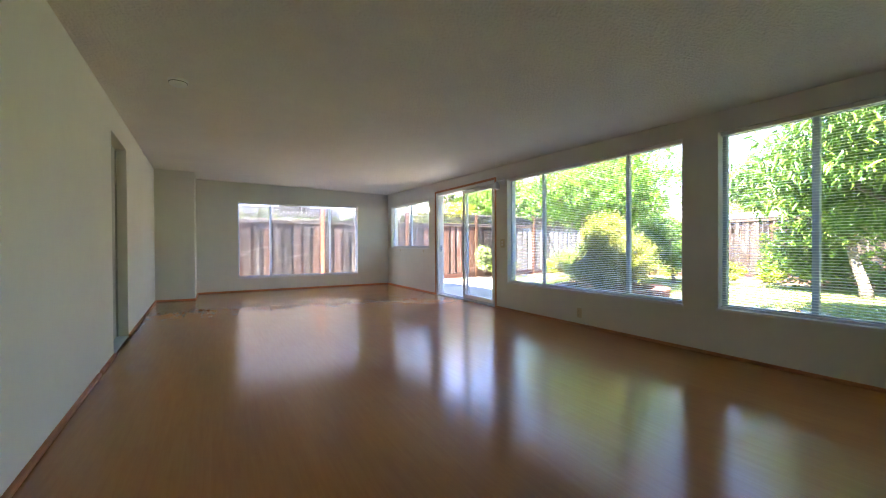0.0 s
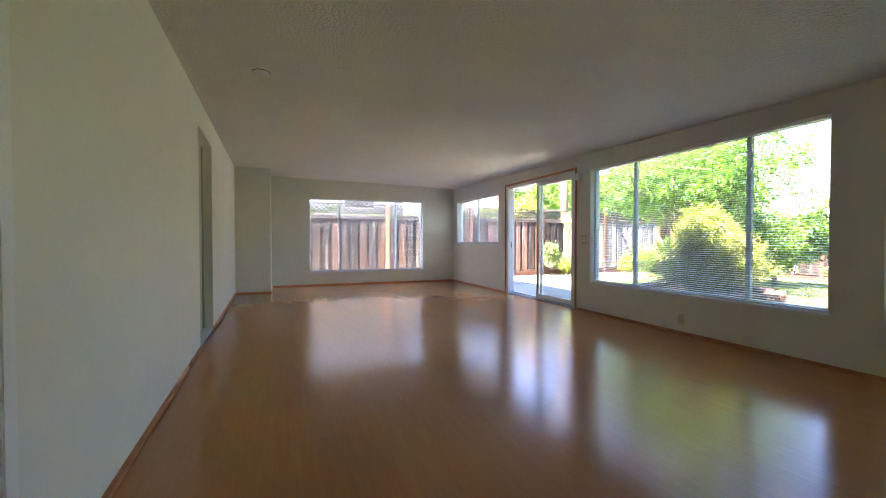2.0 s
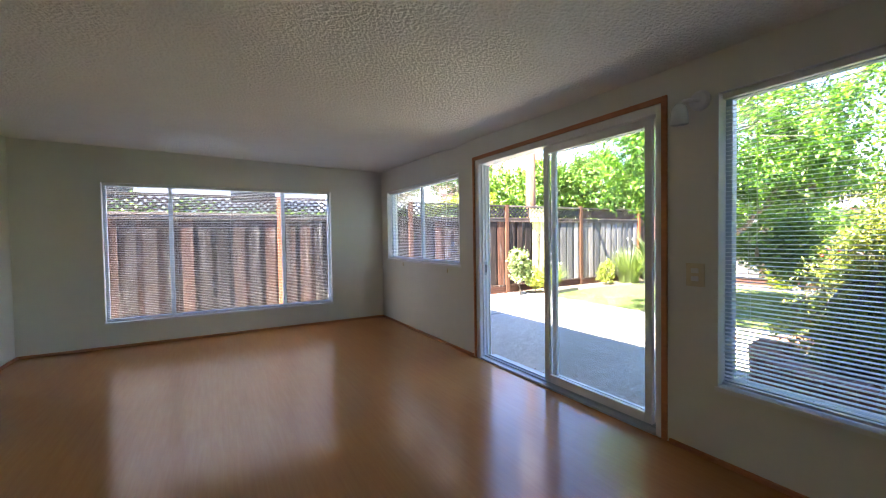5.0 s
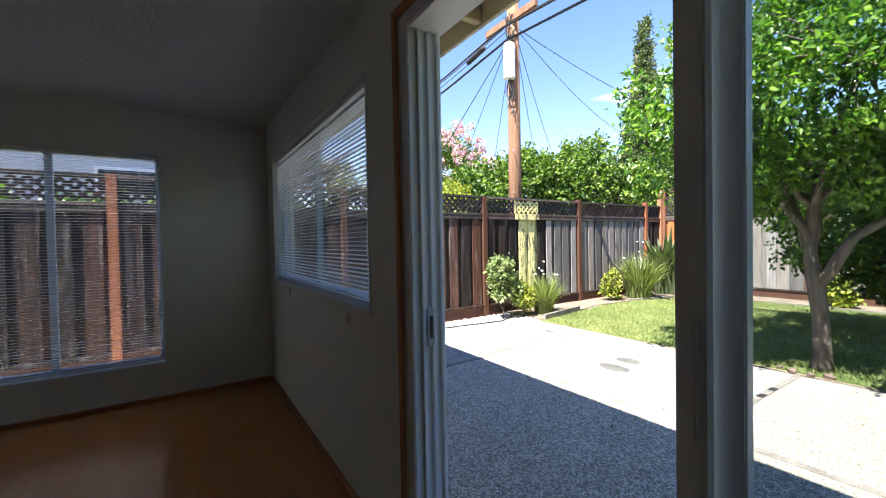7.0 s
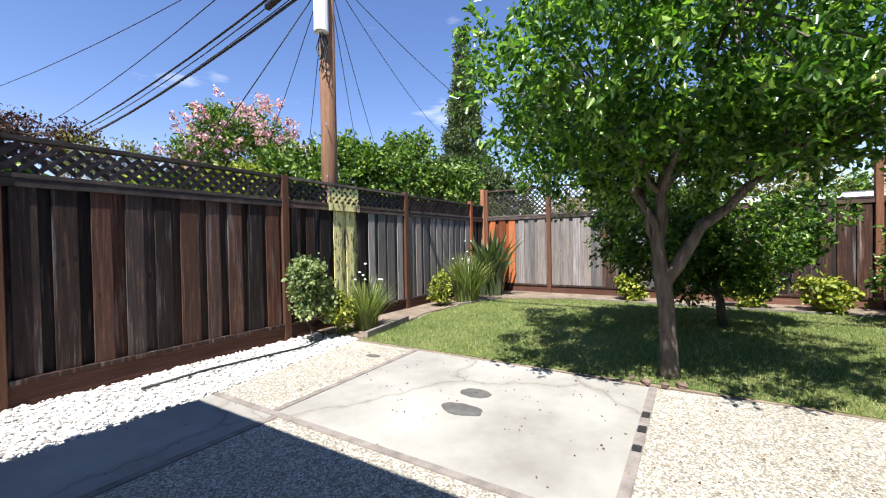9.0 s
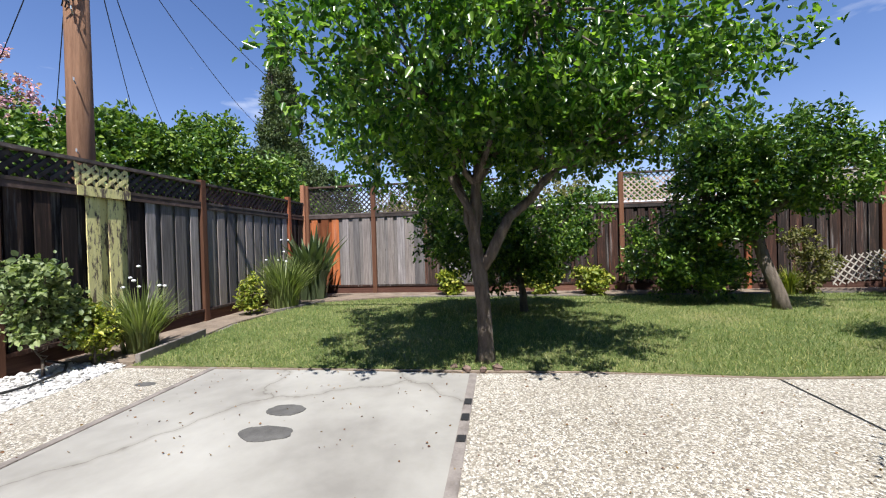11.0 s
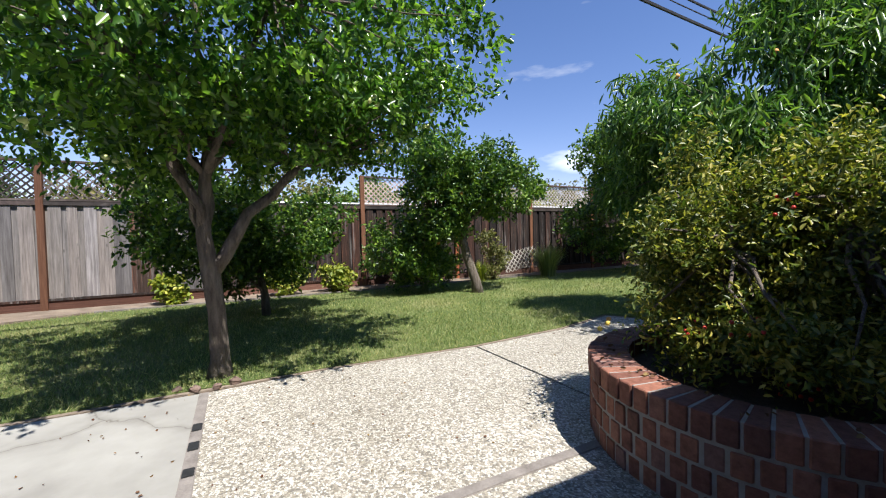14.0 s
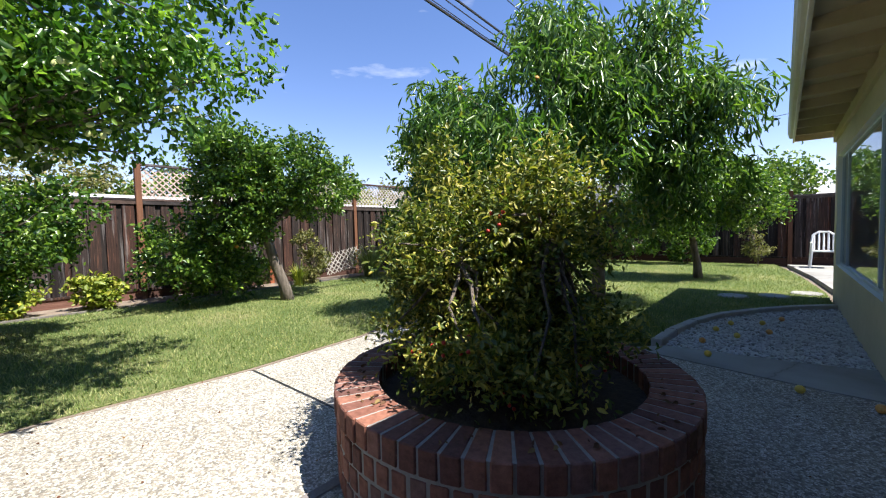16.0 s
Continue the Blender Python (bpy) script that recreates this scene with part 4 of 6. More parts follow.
tree("peach_tree", (6.45, 0.7, G0), "spreading peach tree with long drooping leaves and ripe fruit", "tree",
     [((6.45, 0.7, G0 - 0.05), 0.12), ((6.42, 0.72, 0.2), 0.09), ((6.4, 0.8, 0.7), 0.08), ((6.4, 0.9, 1.1), 0.06)], [(2, (6.7, 2.1, 2.0), 0.05, 0.015), (3, (6.3, 0.2, 2.2), 0.05, 0.015), (3, (7.3, 0.9, 2.0), 0.045, 0.012), (3, (5.9, 1.0, 2.4), 0.04, 0.012), (3, (6.5, 1.2, 3.0), 0.04, 0.01)],
     [(6.9, 1.8, 2.4, 1.2, 1.1, 0.85), (5.9, 0.4, 2.5, 1.1, 1.1, 0.95), (7.7, 1.6, 1.8, 1.0, 1.0, 0.7), (6.1, 0.9, 3.2, 1.0, 1.1, 0.6), (6.7, 2.6, 1.9, 0.7, 0.6, 0.5), (5.5, -0.2, 1.75, 0.8, 0.8, 0.6), (5.1, 0.2, 2.5, 0.55, 0.6, 0.6), (7.9, 2.0, 2.5, 0.7, 0.8, 0.6), (6.7, 1.3, 3.55, 0.7, 0.8, 0.55)], 1500, 23, 0.19, (0.135, 0.026), M_PEACH, 11, droop=1.9, twigs=120, fruit=(22, 0.03, M_PEACHFRUIT, (1, 1, 0.95)))
tree("citrus_tree", (5.84, -3.74, G0), "small round-headed citrus tree on the lawn", "tree",
     [((5.84, -3.74, G0 - 0.05), 0.10), ((5.86, -3.74, 0.2), 0.075), ((5.95, -3.76, 0.7), 0.065), ((6.0, -3.8, 1.1), 0.05)], [(3, (5.6, -3.9, 1.7), 0.03, 0.01), (3, (6.6, -3.6, 1.6), 0.03, 0.01)],
     [(5.6, -3.9, 1.85, 1.0, 1.0, 0.75), (6.6, -3.6, 1.6, 1.0, 1.0, 0.75), (4.9, -4.1, 1.5, 0.7, 0.7, 0.55), (6.2, -3.2, 1.3, 0.9, 0.8, 0.55)], 1100, 20, 0.13, (0.070, 0.037), M_CITRUS, 13)

# ---- ground ----
solo("ground", Geo().add([(-400, -400, G0 - 0.06), (400, -400, G0 - 0.06), (400, 400, G0 - 0.06), (-400, 400, G0 - 0.06)], [(0, 1, 2, 3)]), M_SOIL, (0, 0, 0), "bare brown earth around the garden", "ground", kind="structure")


def slab(name, poly, top, mt, label, thick=0.07, kind="structure", category="pavement"):
    n_ = len(poly)
    g = Geo().add([(x, y, top - thick) for x, y in poly] + [(x, y, top) for x, y in poly], [tuple(range(n_))[::-1], tuple(range(n_, 2 * n_))] + [(i, (i + 1) % n_, n_ + (i + 1) % n_, n_ + i) for i in range(n_)])
    return solo(name, g, mt, (0, 0, 0), label, category, kind=kind)


slab("pavement_slab", [(6.083, 7.252), (7.97, 7.252), (8.02, 9.638), (6.083, 9.572)], G0, M_CONC, "pale cracked concrete patio slab")
slab("pavement_aggregate", [(3.86, 2.65), (4.2, 2.62), (5.6, 2.35), (6.018, 2.6), (6.018, 9.48), (3.86, 9.48)], G0, M_AGG, "exposed pebble aggregate patio by the house")
slab("pavement_aggregate", [(6.083, 2.6), (6.6, 2.35), (7.4, 2.2), (8.3, 2.6), (8.05, 3.6), (7.95, 4.86), (6.083, 4.86)], G0, M_AGG, "sunlit exposed pebble aggregate patio")
slab("pavement_aggregate", [(6.083, 4.885), (7.97, 4.885), (8.03, 6.3), (7.97, 7.188), (6.083, 7.188)], G0, M_AGG, "sunlit exposed pebble aggregate patio")
slab("pavement_aggregate", [(6.083, 9.632), (8.03, 9.702), (7.98, 10.62), (6.083, 10.38)], G0, M_AGG, "exposed pebble aggregate corner of the patio")
slab("pavement_walk", [(3.0, 9.542), (6.018, 9.542), (6.018, 10.36), (3.0, 10.36)], G0, M_CONC, "smooth grey concrete walkway in shade")
slab("pavement_strip", [(3.87, 1.85), (4.3, 1.95), (5.3, 2.05), (5.6, 2.33), (4.2, 2.60), (3.87, 2.63)], G0 + 0.003, M_CONC, "grey concrete strip edging the patio")


def divider(a, b, w=0.064, label="weathered redwood divider strip set flush in the patio"):
    a, b = Vector((*a, 0)), Vector((*b, 0))
    d = (b - a).normalized()
    s = Vector((-d.y, d.x, 0)) * w / 2
    z0, z1 = Vector((0, 0, G0 - 0.07)), Vector((0, 0, G0 + 0.006))
    g = Geo().add([a - s + z0, a + s + z0, b + s + z0, b - s + z0, a - s + z1, a + s + z1, b + s + z1, b - s + z1], [(0, 1, 2, 3), (7, 6, 5, 4), (4, 5, 1, 0), (5, 6, 2, 1), (6, 7, 3, 2), (7, 4, 0, 3)])
    return solo("patio_divider", g, M_DIVIDER, tuple(a + z1), label, "edging", "patio dividers", "structure", bevel=0.004)


divider((6.05, 2.62), (6.05, 10.36))
divider((6.08, 7.22), (7.97, 7.22))
divider((6.08, 9.602), (8.02, 9.67))
divider((3.9, 9.51), (6.02, 9.51))
solo("expansion_joint", Geo().box((6.1, 4.861, G0 - 0.05), (7.96, 4.884, G0 - 0.006)), M_BLACK, (7, 4.87, G0), "black expansion joint between two patio slabs", "joint", kind="structure")
for x0, x1 in ((7.05, 7.15), (7.30, 7.40), (6.78, 6.86)):
    solo("divider_patch", Geo().box((x0, 7.194, G0), (x1, 7.246, G0 + 0.011)), M_BLACK, (x0, 7.22, G0), "black filler patch in the redwood strip", "patch", "divider patches", bevel=0.003)



def disc(name, c, rx, ry, mt, label, rot=0.0, seed=1):
    rs = random.Random(seed)
    n_ = 22
    vs = []
    for h in (G0 - 0.01, G0 + 0.004):
        for k in range(n_):
            a = k * math.tau / n_
            r = 1 + (random.Random(seed * 50 + k).uniform(-0.08, 0.08))
            x, y = rx * r * math.cos(a), ry * r * math.sin(a)
            vs.append((c[0] + x * math.cos(rot) - y * math.sin(rot), c[1] + x * math.sin(rot) + y * math.cos(rot), h))
    g = Geo().add(vs, [tuple(range(n_, 2 * n_))] + [(k, (k + 1) % n_, n_ + (k + 1) % n_, n_ + k) for k in range(n_)])
    return solo(name, g, mt, (c[0], c[1], G0), label, "stain", "concrete stains")


disc("concrete_patch", (6.80, 8.40), 0.10, 0.165, M_STAIN, "dark grey round patch on the concrete slab", seed=2)
disc("concrete_patch", (7.13, 8.45), 0.09, 0.135, M_STAIN, "dark grey round patch on the concrete slab", seed=3)
disc("concrete_patch", (7.55, 9.95), 0.05, 0.09, M_STAIN, "small dark patch on the patio", seed=4)

# lawn
LAWN = [(8.02, 10.55), (8.07, 6.3), (8.0, 4.87), (8.10, 3.6), (8.35, 2.57), (7.4, 2.14), (6.6, 2.33), (6.0, 2.55), (5.6, 2.28), (5.44, 2.0), (5.42, 1.5), (5.31, 0.9), (5.1, 0.3), (4.74, -0.3), (4.35, -0.82), (3.9, -1.17),
        (3.9, -2.5), (4.15, -5.0), (4.6, -7.9), (13.0, -7.9), (12.9, 4.0), (12.75, 9.0), (12.1, 10.5), (11.2, 10.75), (10.0, 10.85), (9.3, 10.72)]
slab("lawn_border", [(7.96, 10.6), (8.2, 10.6), (8.25, 6.3), (8.2, 4.87), (8.3, 3.6), (8.5, 2.5), (7.4, 2.0), (6.6, 2.2), (6.6, 2.3), (7.4, 2.17), (8.31, 2.6), (8.06, 3.6), (7.955, 4.87), (8.035, 6.3)], G0 + 0.003, M_SOIL, "bare dry strip between lawn and patio", 0.05, category="soil strip")
slab("lawn", LAWN, G0 + 0.012, M_LAWN, "dry-patched green lawn", 0.08, category="lawn")


def inside(x, y, poly):
    c = np.zeros(len(x), bool)
    for (x0, y0), (x1, y1) in zip(poly, poly[1:] + poly[:1]):
        hit = ((y0 > y) != (y1 > y)) & (x < (x1 - x0) * (y - y0) / (y1 - y0 + 1e-12) + x0)
        c ^= hit
    return c


rs_ = np.random.RandomState(4)
gx, gy = rs_.uniform(3.6, 13.2, 900000), rs_.uniform(-8, 11, 900000)
near = rs_.rand(900000) < np.clip(3.2 / (np.hypot(gx - 4.6, gy - 6.7) + 0.1), 0.12, 1.0)
keep = inside(gx, gy, LAWN) & near
gx, gy = gx[keep], gy[keep]
gp = np.stack([gx, gy, np.full(len(gx), G0 + 0.01)], 1)
gd_ = rs_.normal(size=gp.shape) * 0.55 + np.array((0, 0, 1.0))
grass = new("grass", leaf_mesh("grass", gp, gd_, 0.042, 0.006, M_GRASS, 0.1, oval=False))
tagged(grass, "short green and straw-coloured lawn grass", "grass", kind="stuff")

# white gravel
def gravel(poly, count, size, label, seed, mt=None):
    rs = np.random.RandomState(seed)
    xs, ys = [p[0] for p in poly], [p[1] for p in poly]
    x, y = rs.uniform(min(xs), max(xs), count * 3), rs.uniform(min(ys), max(ys), count * 3)
    ok = inside(x, y, poly)
    x, y = x[ok][:count], y[ok][:count]
    n_ = len(x)
    ico = np.array([(0, 0, 1), (0.9, 0, 0.25), (0.28, 0.85, 0.25), (-0.72, 0.53, 0.25), (-0.72, -0.53, 0.25), (0.28, -0.85, 0.25), (0.5, 0.4, -0.7), (-0.5, 0.4, -0.7), (0, -0.6, -0.7)])
    fs = np.array([(0, 1, 2), (0, 2, 3), (0, 3, 4), (0, 4, 5), (0, 5, 1), (1, 6, 2), (2, 6, 7), (2, 7, 3), (3, 7, 4), (4, 7, 8), (4, 8, 5), (5, 8, 1), (1, 8, 6)])
    sz = size * (0.5 + rs.rand(n_, 1, 1) ** 2)
    a = rs.rand(n_) * 6.28
    v = ico[None] * sz * (0.7 + 0.6 * rs.rand(n_, 9, 1)) * np.array((1, 0.8, 0.6))
    vx = v[:, :, 0] * np.cos(a)[:, None] - v[:, :, 1] * np.sin(a)[:, None]
    vy = v[:, :, 0] * np.sin(a)[:, None] + v[:, :, 1] * np.cos(a)[:, None]
    P = np.stack([vx + x[:, None], vy + y[:, None], v[:, :, 2] + G0 - 0.012 + 0.015 * rs.rand(n_)[:, None]], 2).reshape(-1, 3)
    F = (np.arange(n_)[:, None, None] * 9 + fs[None]).reshape(-1, 3)
    me = bpy.data.meshes.new("gravel")
    me.from_pydata(P.tolist(), [], F.tolist())
    me.materials.append(mt or M_GRAVELSTONE)
    return tagged(new("gravel", me), label, "gravel", kind="stuff")


M_GRAVELSTONE = mat("white_gravel_stone", (0.72, 0.71, 0.69), 0.8)
k = Nodes(M_GRAVELSTONE)
k.colour(k.ramp(k.island(), [(0, (0.20, 0.19, 0.175)), (0.25, (0.44, 0.43, 0.415)), (1, (0.62, 0.61, 0.60))]))
GRAVEL_N = [(2.0, 10.37), (6.1, 10.40), (7.98, 10.64), (8.1, 10.7), (8.1, 11.46), (-1.5, 11.46), (-1.5, 10.37)]
slab("gravel_bed", GRAVEL_N, G0 - 0.012, M_GRAVEL, "bed of white gravel along the fence", 0.05, category="gravel bed")
slab("pavement_slab", [(3.0, 10.375), (4.70, 10.375), (4.63, 10.83), (3.0, 10.80)], G0 + 0.002, M_CONC, "short pale concrete slab beside the gravel")
gravel([(4.72, 10.37), (6.1, 10.40), (7.98, 10.64), (8.1, 10.7), (8.1, 11.46), (3.9, 11.46), (3.9, 10.86), (4.65, 10.86)], 6500, 0.022, "loose white gravel along the fence", 5)
GRAVEL_S = [(3.87, 1.83), (4.3, 1.93), (5.32, 2.02), (5.30, 1.5), (5.19, 0.9), (4.99, 0.3), (4.62, -0.3), (4.25, -0.74), (3.87, -1.06)]
slab("gravel_bed", GRAVEL_S, G0 - 0.012, M_GRAVEL, "small bed of white gravel beside the house", 0.05, category="gravel bed")
gravel(GRAVEL_S, 4500, 0.02, "loose white gravel beside the house", 6)

# kerb between gravel and lawn
arc = [(5.40, 2.05), (5.36, 1.5), (5.25, 0.9), (5.05, 0.3), (4.68, -0.3), (4.3, -0.78), (3.9, -1.12)]
kerb = thing("lawn_kerb", (4.78, 0.35, G0), "curved grey concrete kerb edging the gravel", "kerb", kind="structure")
for (x0, y0), (x1, y1) in zip(arc, arc[1:]):
    d = Vector((x1 - x0, y1 - y0, 0)).normalized()
    s = Vector((-d.y, d.x, 0)) * 0.05
    a, b = Vector((x0, y0, 0)) + d * 0.004, Vector((x1, y1, 0)) - d * 0.004
    zz = (Vector((0, 0, G0 - 0.06)), Vector((0, 0, G0 + 0.05)))
    part("kerb_stone", Geo().add([a - s + zz[0], a + s + zz[0], b + s + zz[0], b - s + zz[0], a - s + zz[1], a + s + zz[1], b + s + zz[1], b - s + zz[1]],
                                 [(0, 1, 2, 3), (7, 6, 5, 4), (4, 5, 1, 0), (5, 6, 2, 1), (6, 7, 3, 2), (7, 4, 0, 3)]), M_KERB, kerb, bevel=0.008)

# ---- brick planter ----
PC, PR = Vector((5.59, 4.54, G0)), 0.90
pl = thing("brick_planter", PC, "round raised planter of red bricks with a rowlock rim", "planter")
g = Geo()
n_ = 48
prof = [(PR + 0.001, 0.0), (PR + 0.001, 0.424), (PR - 0.205, 0.424), (PR - 0.205, 0.30)]
vs = [(PC.x + r * math.cos(i * math.tau / n_), PC.y + r * math.sin(i * math.tau / n_), G0 + h) for r, h in prof for i in range(n_)]
fs = [(j * n_ + i, j * n_ + (i + 1) % n_, (j + 1) * n_ + (i + 1) % n_, (j + 1) * n_ + i) for j in range(3) for i in range(n_)]
part("mortar_core", g.add(vs, fs), M_MORTAR, pl)
g = Geo()
vs = [(PC.x + (PR - 0.21) * math.cos(i * math.tau / n_), PC.y + (PR - 0.21) * math.sin(i * math.tau / n_), G0 + 0.33) for i in range(n_)] + [(PC.x, PC.y, G0 + 0.37)]
part("soil", g.add(vs, [(i, (i + 1) % n_, n_) for i in range(n_)]), M_MULCH, pl)


def brick_mesh(w, d, h, taper=1.0):
    b = Geo().add([(-w / 2 * taper, -d / 2, -h / 2), (w / 2 * taper, -d / 2, -h / 2), (w / 2, d / 2, -h / 2), (-w / 2, d / 2, -h / 2), (-w / 2 * taper, -d / 2, h / 2), (w / 2 * taper, -d / 2, h / 2), (w / 2, d / 2, h / 2), (-w / 2, d / 2, h / 2)],
                  [(3, 2, 1, 0), (4, 5, 6, 7), (0, 1, 5, 4), (1, 2, 6, 5), (2, 3, 7, 6), (3, 0, 4, 7)])
    me = b.mesh("brick", M_BRICK)
    bm = bmesh.new()
    bm.from_mesh(me)
    bmesh.ops.bevel(bm, geom=bm.edges[:], offset=0.005, segments=1, affect="EDGES")
    bm.to_mesh(me)
    bm.free()
    return me


def ring_course(count, r, z, me, jit=0.004, start=0.0):
    for i in range(count):
        a = start + i * math.tau / count
        rr = r + random.uniform(-jit, jit)
        m = Matrix.Translation((PC.x + rr * math.cos(a), PC.y + rr * math.sin(a), z)) @ Matrix.Rotation(a - math.pi / 2, 4, "Z") @ Matrix.Rotation(random.uniform(-0.015, 0.015), 4, "Y")
        piece("brick", me, pl, m)


N_TOP = 66
ring_course(N_TOP, PR - 0.10, G0 + 0.375, brick_mesh(0.075, 0.22, 0.105, 0.78))
ring_course(66, PR - 0.045, G0 + 0.262, brick_mesh(0.070, 0.10, 0.094), start=0.048)
ring_course(66, PR - 0.045, G0 + 0.156, brick_mesh(0.070, 0.10, 0.094))
ring_course(66, PR - 0.045, G0 + 0.050, brick_mesh(0.070, 0.10, 0.094), start=0.048)
M_BERRY = mottled("red_berry", (0.35, 0.02, 0.015), (0.5, 0.05, 0.03), 30, 0.35)
tree("berry_bush", (PC.x, PC.y, G0 + 0.36), "dense shrub with yellow-green leaves and red berries", "shrub",
     [((PC.x, PC.y, 0.2), 0.03), ((PC.x + 0.02, PC.y, 0.5), 0.025)], [(1, (PC.x + 0.3, PC.y + 0.2, 1.0), 0.015, 0.006), (1, (PC.x - 0.3, PC.y + 0.1, 1.0), 0.015, 0.006), (1, (PC.x, PC.y - 0.3, 1.1), 0.015, 0.006), (1, (PC.x + 0.1, PC.y + 0.3, 0.9), 0.015, 0.006)],
     [(PC.x, PC.y, 0.85, 0.54, 0.54, 0.5), (PC.x + 0.24, PC.y + 0.12, 1.02, 0.42, 0.42, 0.4), (PC.x - 0.2, PC.y - 0.15, 1.08, 0.4, 0.4, 0.38), (PC.x - 0.15, PC.y + 0.12, 0.55, 0.5, 0.5, 0.3), (PC.x + 0.3, PC.y - 0.25, 0.65, 0.45, 0.45, 0.35), (PC.x + 0.2, PC.y + 0.25, 0.5, 0.4, 0.4, 0.25), (PC.x - 0.28, PC.y + 0.15, 0.5, 0.38, 0.38, 0.25), (PC.x + 0.28, PC.y + 0.30, 0.92, 0.30, 0.30, 0.28), (PC.x + 0.42, PC.y + 0.05, 0.78, 0.32, 0.32, 0.32)],
     1700, 34, 0.10, (0.033, 0.013), M_NANDINA, 17, twigs=140, droop=0.35, shell=0.3, fruit=(90, 0.009, M_BERRY, (1, 1, 1)))


# ---- fences ----
def lattice(axis, at_, u0, u1, z0, z1, pitch=0.062, w=0.036, t=0.009):
    """Crossed diagonal laths between two rails."""
    g = Geo()
    h = z1 - z0
    for s, off in ((1, -t / 2), (-1, t / 2)):
        n_ = int((u1 - u0 + h) / (pitch * 1.35)) + 1
        for i in range(n_):
            c = u0 - h + i * pitch * 1.35 if s == 1 else u0 + i * pitch * 1.35
            a_u, a_z, b_u, b_z = c, z0, c + s * h, z1
            if a_u > b_u:
                a_u, a_z, b_u, b_z = b_u, b_z, a_u, a_z
            if b_u <= u0 or a_u >= u1:
                continue
            sl = (b_z - a_z) / (b_u - a_u)
            if a_u < u0:
                a_z, a_u = a_z + sl * (u0 - a_u), u0
            if b_u > u1:
                b_z, b_u = b_z - sl * (b_u - u1), u1
            e = w * 0.7
            vs = []
            for q in (at_ + off - t / 2, at_ + off + t / 2):
                for u, z in ((a_u, a_z - e), (b_u, b_z - e), (b_u, b_z + e), (a_u, a_z + e)):
                    z = min(max(z, z0 - 0.01), z1 + 0.01)
                    vs.append((q, u, z) if axis == "x" else (u, q, z))
            g.add(vs, [(0, 1, 2, 3), (7, 6, 5, 4), (0, 4, 5, 1), (1, 5, 6, 2), (2, 6, 7, 3), (3, 7, 4, 0)])
    return g


def board_mesh(w, t, h, mt, chip=0.0):
    g = Geo().box((-w / 2, -t / 2, 0), (w / 2, t / 2, h))
    return g.mesh("board", mt)


def fence(axis, at_, inward, posts, post_tops, z_rail, z_top, label, choose, kick=0.17, lat_mat=None, has_lattice=lambda i: True, pitch=0.245, lat=(0.088, 0.058, 0.021)):
    """Board-on-board fence along an axis. inward: +1 or -1, towards the garden. choose(u): material of a board."""
    lo, hi = posts[0], posts[-1]
    P = lambda u, q, z: (at_ + q, u, z) if axis == "x" else (u, at_ + q, z)
    th = thing("timber_fence", P((lo + hi) / 2, 0, G0), label, "fence", "garden fences")

    def bx(u0, u1, q0, q1, z0, z1):
        q0, q1 = sorted((q0 * inward, q1 * inward))
        a, b = P(u0, q0, z0), P(u1, q1, z1)
        return Geo().box(tuple(map(min, a, b)), tuple(map(max, a, b)))

    for u, top in zip(posts, post_tops):
        part("post", bx(u - 0.048, u + 0.048, -0.03, 0.066, G0 - 0.1, top), M_POST, th, bevel=0.004)
    for i, (u0, u1) in enumerate(zip(posts, posts[1:])):
        a, b = u0 + 0.049, u1 - 0.049
        part("kickboard", bx(a, b, -0.005, 0.035, G0 - 0.08, G0 + kick), M_REDWOOD, th, bevel=0.003)
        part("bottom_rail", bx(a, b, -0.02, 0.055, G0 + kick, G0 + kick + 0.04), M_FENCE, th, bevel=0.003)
        part("top_rail", bx(a, b, -0.02, 0.05, z_rail, z_rail + 0.04), M_LATTICE, th, bevel=0.003)
        part("rail_strip", bx(a, b, 0.026, 0.045, z_rail - 0.07, z_rail - 0.001), M_LATTICE, th, bevel=0.002)
        if has_lattice(i):
            g = lattice(axis, at_, a, b, z_rail + 0.045, z_top - 0.03, *lat)
            part("lattice_panel", g, (lat_mat or (lambda i: M_LATTICE))(i), th)
            part("cap_rail", bx(a, b, -0.035, 0.055, z_top - 0.03, z_top + 0.01), M_LATTICE, th, bevel=0.003)
    z0 = G0 + kick + 0.041
    h = z_rail - z0 - 0.001
    cache = {}
    for i, (u0, u1) in enumerate(zip(posts, posts[1:])):
        n_ = round((u1 - u0 - 0.1) / pitch)
        p = (u1 - u0 - 0.1) / n_
        for j in range(n_):
            u = u0 + 0.05 + p * (j + 0.5)
            mt = choose(u)
            for key, w, q, du in (("f", random.choice((0.58, 0.66, 0.72)) * p, 0.018, 0.0), ("b", 0.60 * p, -0.014, p / 2), ("b", 0.60 * p, -0.014, -p / 2 + 0.03)):
                if key == "b" and du < 0 and j:
                    continue
                du = min(du, u1 - 0.049 - w / 2 - u)
                ck = (key, round(w, 3), mt.name)
                if ck not in cache:
                    cache[ck] = board_mesh(w, 0.016, h, mt)
                m = Matrix.Translation(P(u + du, (q + random.uniform(-0.002, 0.002)) * inward, z0)) @ Matrix.Rotation(0 if axis == "y" else math.pi / 2, 4, "Z") @ Matrix.Rotation(random.uniform(-0.004, 0.004), 4, "Y")
                piece("board", cache[ck], th, m)
    return th


def choose_north(u):
    if 8.32 < u < 8.98:
        return M_FENCEYELLOW
    if 4.6 < u < 9.0:
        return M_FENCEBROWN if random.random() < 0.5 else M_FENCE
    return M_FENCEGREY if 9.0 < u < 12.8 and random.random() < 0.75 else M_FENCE


